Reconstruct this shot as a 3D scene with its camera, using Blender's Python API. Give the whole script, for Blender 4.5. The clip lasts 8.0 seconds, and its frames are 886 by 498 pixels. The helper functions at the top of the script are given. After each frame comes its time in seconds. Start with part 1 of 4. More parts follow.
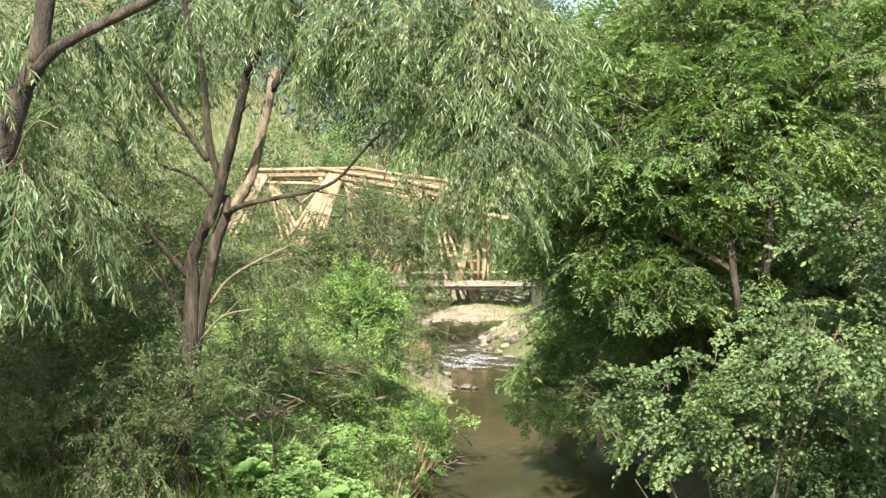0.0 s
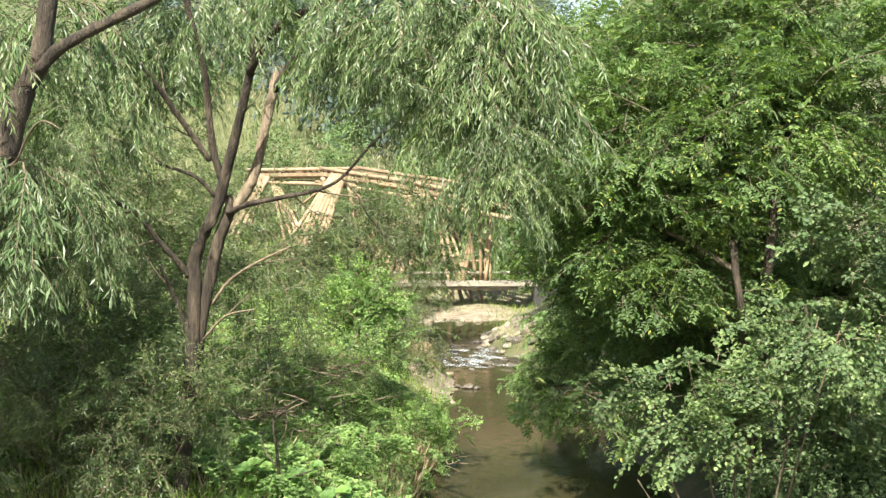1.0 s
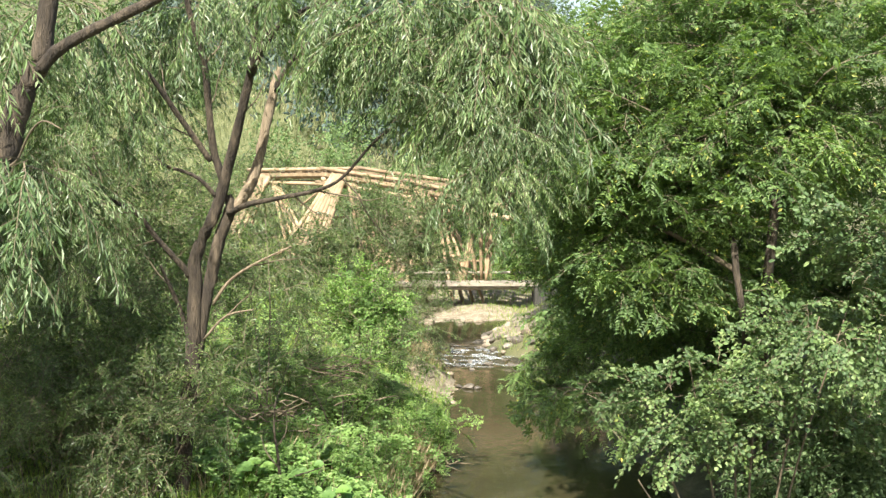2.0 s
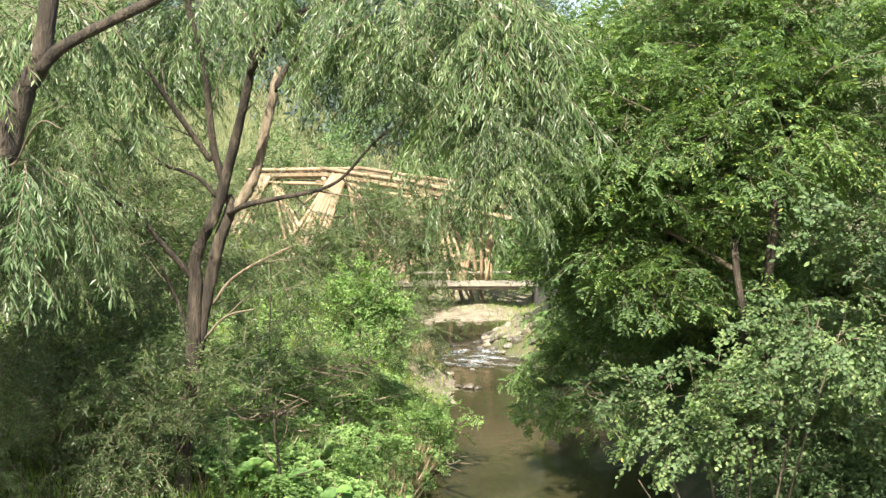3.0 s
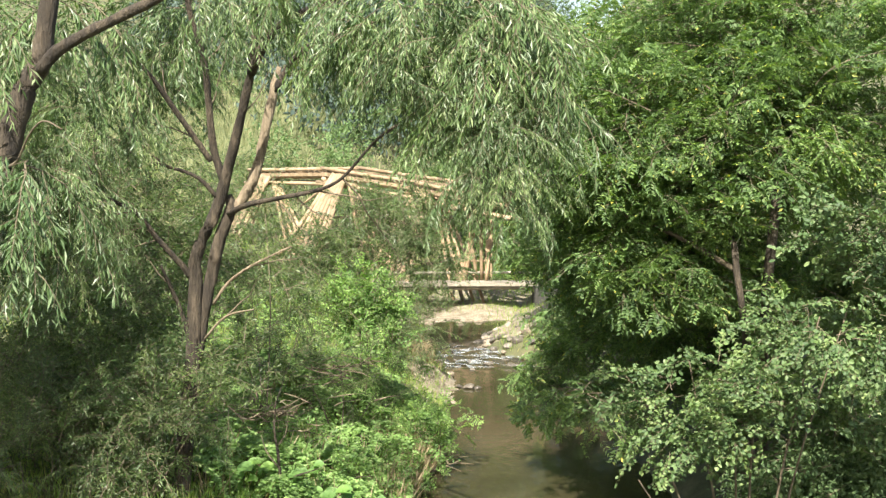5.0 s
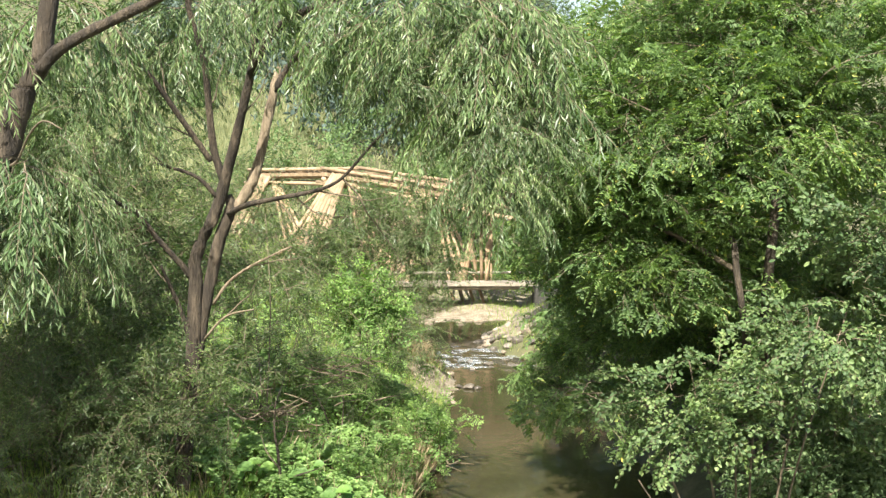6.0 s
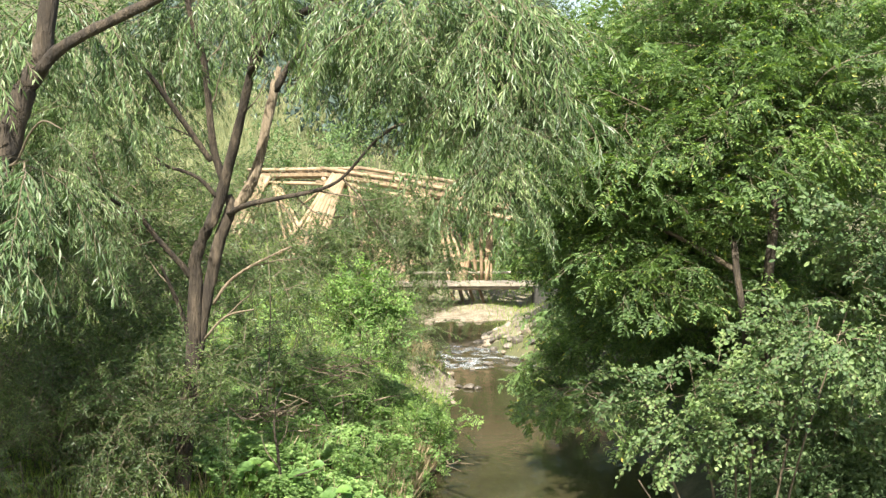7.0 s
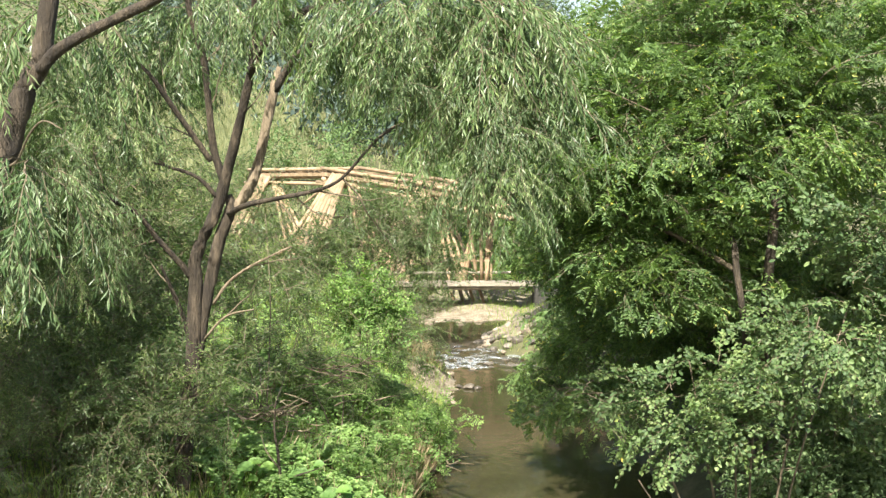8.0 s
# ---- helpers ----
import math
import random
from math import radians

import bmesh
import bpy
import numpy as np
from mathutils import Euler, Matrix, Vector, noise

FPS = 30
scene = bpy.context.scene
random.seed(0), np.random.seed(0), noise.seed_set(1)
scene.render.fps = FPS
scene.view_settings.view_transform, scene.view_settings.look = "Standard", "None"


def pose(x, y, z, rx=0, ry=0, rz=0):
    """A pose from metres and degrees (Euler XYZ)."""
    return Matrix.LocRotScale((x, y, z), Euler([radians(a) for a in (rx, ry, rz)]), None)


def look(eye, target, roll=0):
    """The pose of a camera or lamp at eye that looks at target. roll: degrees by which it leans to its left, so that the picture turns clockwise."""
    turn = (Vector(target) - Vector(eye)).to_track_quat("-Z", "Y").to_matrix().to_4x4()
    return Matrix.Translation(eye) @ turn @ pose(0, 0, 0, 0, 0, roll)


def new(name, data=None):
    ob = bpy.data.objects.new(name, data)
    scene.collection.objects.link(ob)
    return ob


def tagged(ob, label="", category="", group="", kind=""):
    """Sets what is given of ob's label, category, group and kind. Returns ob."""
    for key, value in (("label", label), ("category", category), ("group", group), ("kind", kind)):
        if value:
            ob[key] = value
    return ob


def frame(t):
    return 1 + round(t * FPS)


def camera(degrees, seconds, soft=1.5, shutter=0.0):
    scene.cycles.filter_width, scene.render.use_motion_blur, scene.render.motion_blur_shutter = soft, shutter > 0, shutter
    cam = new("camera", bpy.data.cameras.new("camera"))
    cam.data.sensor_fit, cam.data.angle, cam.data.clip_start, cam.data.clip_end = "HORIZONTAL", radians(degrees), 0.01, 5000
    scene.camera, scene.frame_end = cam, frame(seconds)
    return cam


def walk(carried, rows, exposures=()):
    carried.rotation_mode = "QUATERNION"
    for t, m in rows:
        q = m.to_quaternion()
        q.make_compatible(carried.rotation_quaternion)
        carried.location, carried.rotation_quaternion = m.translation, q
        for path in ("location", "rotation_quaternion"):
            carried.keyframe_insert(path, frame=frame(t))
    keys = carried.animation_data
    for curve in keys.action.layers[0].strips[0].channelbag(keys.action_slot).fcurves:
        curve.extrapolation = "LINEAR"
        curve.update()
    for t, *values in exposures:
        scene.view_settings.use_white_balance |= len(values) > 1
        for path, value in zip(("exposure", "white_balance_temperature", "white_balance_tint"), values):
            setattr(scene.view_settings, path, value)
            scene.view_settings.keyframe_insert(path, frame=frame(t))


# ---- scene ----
cam = camera(40, 8.0, soft=1.4)


def view(yaw, pitch=0.0):
    return pose(0, 0, 7.0, 85.2 + pitch, 0, yaw)


walk(cam, [(0.0, view(-0.145)), (0.25, view(-0.085)), (0.5, view(-0.045)), (1.0, view(-0.038)), (1.5, view(-0.025)),
           (3.0, view(0.0)), (4.0, view(0.015)), (4.5, view(0.0)), (6.0, view(0.0)), (8.0, view(0.0))])

# ---- light ----
SUN_TO = Vector((-0.16, -0.64, 0.75)).normalized()
world = bpy.data.worlds.new("sky")
scene.world = world
world.use_nodes = True
sky = world.node_tree.nodes.new("ShaderNodeTexSky")
sky.sky_type, sky.sun_disc = "NISHITA", False
sky.sun_elevation = math.asin(SUN_TO.z)
sky.sun_rotation = math.atan2(SUN_TO.x, SUN_TO.y)
sky.air_density, sky.dust_density = 1.2, 3.0
background = world.node_tree.nodes["Background"]
background.inputs["Strength"].default_value = 0.088
world.node_tree.links.new(sky.outputs[0], background.inputs[0])
sun = new("sun", bpy.data.lights.new("sun", "SUN"))
sun.data.energy, sun.data.angle, sun.data.color = 5.0, radians(0.6), (1.0, 0.95, 0.84)
sun.matrix_world = look((0, 0, 60), Vector((0, 0, 60)) - SUN_TO)
scene.view_settings.exposure = 1.66


# ---- materials ----
def node_material(name):
    m = bpy.data.materials.new(name)
    m.use_nodes = True
    nt = m.node_tree
    return m, nt, nt.nodes["Principled BSDF"], nt.nodes["Material Output"]


def ramp(nt, source, stops):
    r = nt.nodes.new("ShaderNodeValToRGB")
    while len(r.color_ramp.elements) < len(stops):
        r.color_ramp.elements.new(0.5)
    for e, (p, c) in zip(r.color_ramp.elements, stops):
        e.position, e.color = p, (*c, 1)
    nt.links.new(source, r.inputs[0])
    return r.outputs[0]


def noise_node(nt, scale, detail=4, rough=0.6, stretch=None):
    n = nt.nodes.new("ShaderNodeTexNoise")
    n.inputs["Scale"].default_value, n.inputs["Detail"].default_value, n.inputs["Roughness"].default_value = scale, detail, rough
    c = nt.nodes.new("ShaderNodeTexCoord")
    if stretch:
        g = nt.nodes.new("ShaderNodeMapping")
        g.inputs["Scale"].default_value = stretch
        nt.links.new(c.outputs["Object"], g.inputs[0])
        nt.links.new(g.outputs[0], n.inputs["Vector"])
    else:
        nt.links.new(c.outputs["Object"], n.inputs["Vector"])
    return n.outputs["Fac"]


def bump(nt, bsdf, height, strength, distance=0.02):
    b = nt.nodes.new("ShaderNodeBump")
    b.inputs["Strength"].default_value, b.inputs["Distance"].default_value = strength, distance
    nt.links.new(height, b.inputs["Height"])
    nt.links.new(b.outputs[0], bsdf.inputs["Normal"])


def mix_color(nt, fac, a, b, blend="MIX"):
    x = nt.nodes.new("ShaderNodeMix")
    x.data_type, x.blend_type = "RGBA", blend
    for key, v in ((0, fac), (6, a), (7, b)):
        if isinstance(v, (int, float)):
            x.inputs[key].default_value = v
        elif isinstance(v, tuple):
            x.inputs[key].default_value = (*v, 1)
        else:
            nt.links.new(v, x.inputs[key])
    return x.outputs[2]


def leaf_material(name, stops, through_light=0.35, rough=0.45, tone=0.35):
    """Leaves: hue by the single leaf and by the branch, some light shining through."""
    m, nt, bsdf, out = node_material(name)
    geo = nt.nodes.new("ShaderNodeNewGeometry")
    col = ramp(nt, geo.outputs["Random Per Island"], stops)
    info = nt.nodes.new("ShaderNodeObjectInfo")
    var = ramp(nt, info.outputs["Random"], [(0, (1 - tone, 1 - tone * 0.9, 1 - tone)), (0.5, (1, 1, 1)), (1, (1 + tone, 1 + tone * 0.7, 1 + tone * 0.2))])
    col = mix_color(nt, 1.0, col, var, "MULTIPLY")
    nt.links.new(col, bsdf.inputs["Base Color"])
    bsdf.inputs["Roughness"].default_value = rough
    tr = nt.nodes.new("ShaderNodeBsdfTranslucent")
    warm = mix_color(nt, 1.0, col, (1.25, 1.35, 0.5), "MULTIPLY")
    nt.links.new(warm, tr.inputs[0])
    mx = nt.nodes.new("ShaderNodeMixShader")
    mx.inputs[0].default_value = through_light
    nt.links.new(bsdf.outputs[0], mx.inputs[1])
    nt.links.new(tr.outputs[0], mx.inputs[2])
    nt.links.new(mx.outputs[0], out.inputs[0])
    return m


def rough_material(name, stops, scale, stretch=None, rough=0.9, relief=0.6, depth=0.02, fine=None, each=0.0):
    m, nt, bsdf, _ = node_material(name)
    a = noise_node(nt, scale, 6, 0.65, stretch)
    col = ramp(nt, a, stops)
    f = noise_node(nt, fine or scale * 7, 4, 0.7, stretch)
    shade = ramp(nt, f, [(0.3, (0.72, 0.72, 0.72)), (0.7, (1.25, 1.25, 1.25))])
    col = mix_color(nt, 1.0, col, shade, "MULTIPLY")
    if each:
        info = nt.nodes.new("ShaderNodeObjectInfo")
        one = ramp(nt, info.outputs["Random"], [(0, (1 - each,) * 3), (1, (1 + each,) * 3)])
        col = mix_color(nt, 1.0, col, one, "MULTIPLY")
    nt.links.new(col, bsdf.inputs["Base Color"])
    bsdf.inputs["Roughness"].default_value = rough
    bump(nt, bsdf, f, relief, depth)
    return m


M_WILLOW = leaf_material("willow_leaf", [(0, (0.055, 0.1, 0.035)), (0.55, (0.105, 0.17, 0.065)), (0.85, (0.17, 0.24, 0.115)), (1, (0.27, 0.33, 0.2))], 0.35, 0.4)
M_OSIER = leaf_material("osier_leaf", [(0, (0.045, 0.085, 0.025)), (0.6, (0.088, 0.145, 0.045)), (1, (0.18, 0.24, 0.11))], 0.38, 0.42)
M_LOCUST = leaf_material("locust_leaf", [(0, (0.06, 0.11, 0.035)), (0.6, (0.115, 0.195, 0.058)), (0.97, (0.17, 0.255, 0.085)), (1, (0.37, 0.35, 0.08))], 0.42, 0.6)
M_ALDER = leaf_material("alder_leaf", [(0, (0.045, 0.088, 0.028)), (0.6, (0.09, 0.152, 0.05)), (1, (0.16, 0.22, 0.09))], 0.3, 0.62)
M_FRESH = leaf_material("fresh_leaf", [(0, (0.075, 0.15, 0.035)), (0.6, (0.145, 0.265, 0.068)), (1, (0.24, 0.36, 0.12))], 0.45, 0.5)
M_NETTLE = leaf_material("nettle_leaf", [(0, (0.11, 0.19, 0.05)), (0.6, (0.2, 0.33, 0.09)), (1, (0.3, 0.42, 0.15))], 0.4, 0.6)
# Pale hay colour, greyed further so that distance haze is painted in.
M_HAY = leaf_material("hazed_meadow_blade", [(0, (0.15, 0.18, 0.085)), (0.6, (0.25, 0.27, 0.13)), (1, (0.36, 0.35, 0.2))], 0.3, 0.7)
M_GRASS = leaf_material("grass_blade", [(0, (0.09, 0.17, 0.03)), (0.6, (0.17, 0.28, 0.055)), (0.9, (0.26, 0.32, 0.1)), (1, (0.4, 0.35, 0.18))], 0.35, 0.55)
M_STRAW = leaf_material("dry_stalk", [(0, (0.25, 0.19, 0.11)), (1, (0.52, 0.42, 0.26))], 0.2, 0.8)
M_FARLEAF = leaf_material("hill_leaf", [(0, (0.05, 0.09, 0.03)), (0.6, (0.085, 0.14, 0.045)), (1, (0.14, 0.2, 0.07))], 0.25, 0.7)
M_YOUNGLEAF = leaf_material("young_leaf", [(0, (0.08, 0.14, 0.045)), (0.6, (0.13, 0.21, 0.07)), (1, (0.19, 0.27, 0.1))], 0.3, 0.7)
# Bluish distance haze is put into the needle colour.
M_HAZE_SPRUCE = leaf_material("haze_blue_needle", [(0, (0.035, 0.06, 0.05)), (1, (0.07, 0.105, 0.09))], 0.15, 0.8)
# Bark colour darkened to stand in for crown shade on the willow trunk.
M_BARK = rough_material("shade_dark_bark", [(0.32, (0.02, 0.015, 0.01)), (0.5, (0.055, 0.042, 0.028)), (0.7, (0.145, 0.112, 0.075))], 7, (1, 1, 0.2), relief=1.0, depth=0.07, fine=34)
# Dry stick colour; on the willow's upper limb it paints in sunlight.
M_PALEBARK = rough_material("sunlit_dry_bark", [(0.3, (0.14, 0.105, 0.065)), (0.55, (0.28, 0.22, 0.145)), (0.75, (0.4, 0.33, 0.23))], 8, (1, 1, 0.2), relief=1.0, depth=0.07, fine=34)
M_TWIG = rough_material("twig_bark", [(0.3, (0.07, 0.055, 0.035)), (0.7, (0.15, 0.12, 0.075))], 20, relief=0.2)
M_TIMBER = rough_material("weathered_timber", [(0.3, (0.17, 0.115, 0.06)), (0.5, (0.27, 0.195, 0.115)), (0.72, (0.36, 0.275, 0.175))], 2.5, rough=0.85, relief=0.5, fine=22, each=0.22)
M_GREYWOOD = rough_material("grey_plank", [(0.3, (0.15, 0.13, 0.1)), (0.7, (0.28, 0.25, 0.195))], 3, rough=0.85, relief=0.4, fine=25, each=0.15)
M_STONE = rough_material("river_stone", [(0.3, (0.15, 0.12, 0.08)), (0.55, (0.25, 0.205, 0.15)), (0.75, (0.34, 0.295, 0.235))], 4, rough=0.85, relief=0.6, each=0.3)
M_WETSTONE = rough_material("wet_stone", [(0.3, (0.06, 0.05, 0.04)), (0.7, (0.16, 0.14, 0.11))], 5, rough=0.35, relief=0.5, each=0.3)
M_GRAVEL = rough_material("river_gravel", [(0.35, (0.13, 0.105, 0.065)), (0.5, (0.21, 0.175, 0.12)), (0.65, (0.28, 0.245, 0.18))], 3.5, rough=0.95, relief=0.9, depth=0.05, fine=14)
M_SOIL = rough_material("bank_soil", [(0.3, (0.045, 0.05, 0.02)), (0.5, (0.08, 0.085, 0.035)), (0.68, (0.13, 0.115, 0.06))], 0.8, rough=0.95, relief=0.9, depth=0.06, fine=9)
# Near-black concrete: the shade under the trees is put into its colour.
M_SHADED_CONCRETE = rough_material("shade_dark_concrete", [(0.3, (0.022, 0.022, 0.018)), (0.7, (0.055, 0.053, 0.044))], 2, rough=0.9, relief=0.4, fine=18)


def foam_material():
    """Broken lace of bubbles with water between."""
    m, nt, bsdf, out = node_material("water_foam")
    bsdf.inputs["Base Color"].default_value = (0.5, 0.54, 0.56, 1)
    bsdf.inputs["Roughness"].default_value = 0.6
    clear = nt.nodes.new("ShaderNodeBsdfTransparent")
    mx = nt.nodes.new("ShaderNodeMixShader")
    lace = ramp(nt, noise_node(nt, 16, 5, 0.75, (0.5, 1.4, 1)), [(0.42, (0, 0, 0)), (0.75, (0.85, 0.85, 0.85))])
    nt.links.new(lace, mx.inputs[0])
    nt.links.new(clear.outputs[0], mx.inputs[1])
    nt.links.new(bsdf.outputs[0], mx.inputs[2])
    nt.links.new(mx.outputs[0], out.inputs[0])
    return m


M_FOAM = foam_material()


def water_material():
    m, nt, bsdf, _ = node_material("river_water")
    silt = noise_node(nt, 0.35, 4, 0.6)
    nt.links.new(ramp(nt, silt, [(0.3, (0.024, 0.022, 0.011)), (0.7, (0.048, 0.042, 0.022))]), bsdf.inputs["Base Color"])
    bsdf.inputs["Roughness"].default_value = 0.07
    bsdf.inputs["IOR"].default_value = 1.33
    bump(nt, bsdf, noise_node(nt, 3.0, 3, 0.55, (1.0, 0.6, 1)), 0.22, 0.05)
    return m


M_WATER = water_material()


# ---- mesh helpers ----
def mesh_of(name, verts, faces, mats, smooth=False, mat_ids=None):
    me = bpy.data.meshes.new(name)
    me.from_pydata(verts, [], faces)
    for m in mats:
        me.materials.append(m)
    if mat_ids is not None:
        me.polygons.foreach_set("material_index", mat_ids)
    if smooth:
        me.polygons.foreach_set("use_smooth", [True] * len(me.polygons))
    me.update()
    return me


def unit(v):
    return v / np.maximum(np.linalg.norm(v, axis=-1, keepdims=True), 1e-9)


def leaf_geometry(base, way, up, length, width, fold=0.25, round_leaf=False):
    """Folded leaves: arrays of base points, directions, face normals, lengths and widths to vertices and faces."""
    way = unit(way)
    side = unit(np.cross(way, up))
    nor = np.cross(side, way)
    l, w = length[:, None], width[:, None]
    n = len(base)
    if round_leaf:
        rows = [base, base + way * l * 0.3 + side * w * 0.48 + nor * w * fold, base + way * l * 0.72 + side * w * 0.42 + nor * w * fold * 0.8,
                base + way * l, base + way * l * 0.72 - side * w * 0.42 + nor * w * fold * 0.8, base + way * l * 0.3 - side * w * 0.48 + nor * w * fold]
        v = np.stack(rows, 1).reshape(-1, 3)
        i = np.arange(n)[:, None] * 6
        f = np.concatenate([i + np.array([[0, 1, 2, 3]]), i + np.array([[0, 3, 4, 5]])], 1).reshape(-1, 4)
    else:
        rows = [base, base + way * l * 0.42 + side * w * 0.5 + nor * w * fold, base + way * l - nor * l * 0.08, base + way * l * 0.42 - side * w * 0.5 + nor * w * fold]
        v = np.stack(rows, 1).reshape(-1, 3)
        i = np.arange(n)[:, None] * 4
        f = np.concatenate([i + np.array([[0, 1, 2]]), i + np.array([[0, 2, 3]])], 1).reshape(-1, 3)
    return v, f


def tube(points, radii, sides=8, rough=0.0, rng=None, smooth_steps=4):
    """A tapering round limb along a smooth line through the points."""
    p = np.array(points, float)
    r = np.array(radii, float)
    if len(p) > 2 and smooth_steps > 1:
        q = np.vstack([2 * p[0] - p[1], p, 2 * p[-1] - p[-2]])
        out, rad = [], []
        for k in range(len(p) - 1):
            for s in range(smooth_steps):
                t = s / smooth_steps
                a, b, c, d = q[k:k + 4]
                out.append(0.5 * (2 * b + (c - a) * t + (2 * a - 5 * b + 4 * c - d) * t * t + (3 * b - a - 3 * c + d) * t ** 3))
                rad.append(r[k] * (1 - t) + r[k + 1] * t)
        p, r = np.array(out + [p[-1]]), np.array(rad + [r[-1]])
    tan = unit(np.gradient(p, axis=0))
    ref = np.where(np.abs(tan[:, 2:3]) > 0.9, np.array([[0, 1.0, 0]]), np.array([[0, 0, 1.0]]))
    u = unit(np.cross(tan, ref))
    for k in range(1, len(u)):
        if np.dot(u[k], u[k - 1]) < 0:
            u[k] = -u[k]
    w = np.cross(tan, u)
    a = np.linspace(0, 2 * math.pi, sides, endpoint=False)
    rr = r[:, None] * np.ones((1, sides))
    if rough and rng is not None:
        rr = rr * (1 + rough * rng.standard_normal(rr.shape))
    v = p[:, None] + (u[:, None] * np.cos(a)[None, :, None] + w[:, None] * np.sin(a)[None, :, None]) * rr[:, :, None]
    v = v.reshape(-1, 3)
    f = []
    for k in range(len(p) - 1):
        for s in range(sides):
            s2 = (s + 1) % sides
            f.append((k * sides + s, k * sides + s2, (k + 1) * sides + s2, (k + 1) * sides + s))
    f.append(tuple(range(sides))[::-1])
    f.append(tuple((len(p) - 1) * sides + s for s in range(sides)))
    return v, f


def part_mesh(name, me, parent, m=None, label=""):
    ob = new(name, me)
    ob.parent = parent
    if m is not None:
        ob.matrix_basis = m
    if label:
        tagged(ob, label)
    return ob


def thing(name, place, label, category, group="", kind=""):
    e = new(name)
    e.location = place
    e.empty_display_size = 0.2
    return tagged(e, label, category, group, kind)


def limb(name, parent, base, points, radii, material, sides=9, rough=0.06, seed=1, label=""):
    v, f = tube(np.array(points) - np.array(base), radii, sides, rough, np.random.default_rng(seed))
    return part_mesh(name, mesh_of(name, v.tolist(), f, [material], True), parent, None, label)


# ---- sprays: a stem with side twigs and their leaves, along +X from the origin ----
def spray_mesh(name, seed, style, material, length, droop, twig_count, leaf_len, leaf_w, gap, hang=0.0, twig_frac=0.4, rise=0.0):
    g = np.random.default_rng(seed)

    def bend(start, way, size, sag, steps=4):
        s = np.linspace(0, 1, steps)[:, None]
        wob = np.cumsum(g.standard_normal((steps, 3)) * size * 0.025, axis=0)
        wob[0] = 0
        return start + way * s * size + np.array([[0, 0, -1.0]]) * sag * size * s ** 2 + wob

    stem = bend(np.zeros(3), unit(np.array([1.0, 0, rise])), length, droop, 7)
    lines = [(stem, 0.007)]
    for k in range(twig_count):
        s = 0.12 + 0.85 * (k + g.random()) / twig_count
        i = min(int(s * 6), 5)
        start = stem[i] + (stem[i + 1] - stem[i]) * (s * 6 - i)
        tan = unit(stem[i + 1] - stem[i])
        side = np.array([0, 1.0 if k % 2 else -1.0, 0]) + g.standard_normal(3) * 0.35
        way = unit(tan * 0.8 + side * 0.75)
        lines.append((bend(start, way, length * twig_frac * (1.1 - 0.55 * s) * (0.7 + 0.6 * g.random()), droop * 0.8), 0.0035))
    V, F, MI, off = [], [], [], 0
    for line, r in lines:
        v, f = tube(line, np.linspace(r, r * 0.35, len(line)), 3, smooth_steps=1)
        V.append(v)
        F += [tuple(j + off for j in face) for face in f[:-2]]
        MI += [1] * (len(f) - 2)
        off += len(v)
    B, D, U, L, Wd = [], [], [], [], []
    for line, r in lines:
        seg = np.linalg.norm(np.diff(line, axis=0), axis=1)
        total = seg.sum()
        count = max(3, int(total / gap))
        ts = (np.arange(count) + g.random(count) * 0.7) / count
        ts = ts[ts > (0.2 if r > 0.005 else 0.05)]
        for k, t in enumerate(ts):
            x = min(t, 0.999) * (len(line) - 1)
            i = int(x)
            p = line[i] + (line[i + 1] - line[i]) * (x - i)
            tan = unit(line[i + 1] - line[i])
            sd = unit(np.cross(tan, np.array([0, 0, 1.0])) + g.standard_normal(3) * 0.25) * (1 if k % 2 else -1)
            way = unit(tan * 0.75 + sd * 0.8 + np.array([0, 0, -hang]) + g.standard_normal(3) * 0.22)
            if style == "pinnate":
                up = unit(np.array([0, 0, 1.0]) + g.standard_normal(3) * 0.3)
                cl = 0.2 * (0.7 + 0.6 * g.random())
                lat = unit(np.cross(way, up))
                for q in range(5):
                    c = p + way * cl * (0.2 + 0.18 * q) - np.array([0, 0, 0.18]) * cl * (q / 5) ** 2
                    for e in (-1, 1):
                        B.append(c)
                        D.append(way * 0.45 + lat * e * 0.9 + g.standard_normal(3) * 0.12 - np.array([0, 0, 0.15]))
                        U.append(up + g.standard_normal(3) * 0.2)
                        L.append(leaf_len * (0.8 + 0.4 * g.random()))
                        Wd.append(leaf_w * (0.8 + 0.4 * g.random()))
            else:
                B.append(p)
                D.append(way)
                U.append(np.array([0, 0, 1.0]) + g.standard_normal(3) * (0.75 if hang > 0.3 else 0.5))
                L.append(leaf_len * (0.6 + 0.7 * g.random()))
                Wd.append(leaf_w * (0.7 + 0.5 * g.random()))
    v, f = leaf_geometry(np.array(B), np.array(D), np.array(U), np.array(L), np.array(Wd), 0.2, style == "round")
    V.append(v)
    F += (f + off).tolist()
    MI += [0] * len(f)
    return mesh_of(name, np.vstack(V).tolist(), F, [material, M_TWIG], False, MI)


WILLOW = [spray_mesh("willow_spray", 10 + k, "long", M_WILLOW, 1.05, 0.75, 9, 0.118, 0.025, 0.03, 0.75, 0.42) for k in range(6)]
OSIER = [spray_mesh("osier_spray", 30 + k, "long", M_OSIER, 0.8, 0.35, 8, 0.092, 0.024, 0.036, 0.3, 0.42) for k in range(6)]
LOCUST = [spray_mesh("locust_spray", 50 + k, "pinnate", M_LOCUST, 1.0, 0.3, 6, 0.078, 0.035, 0.155, 0.25, 0.5) for k in range(6)]
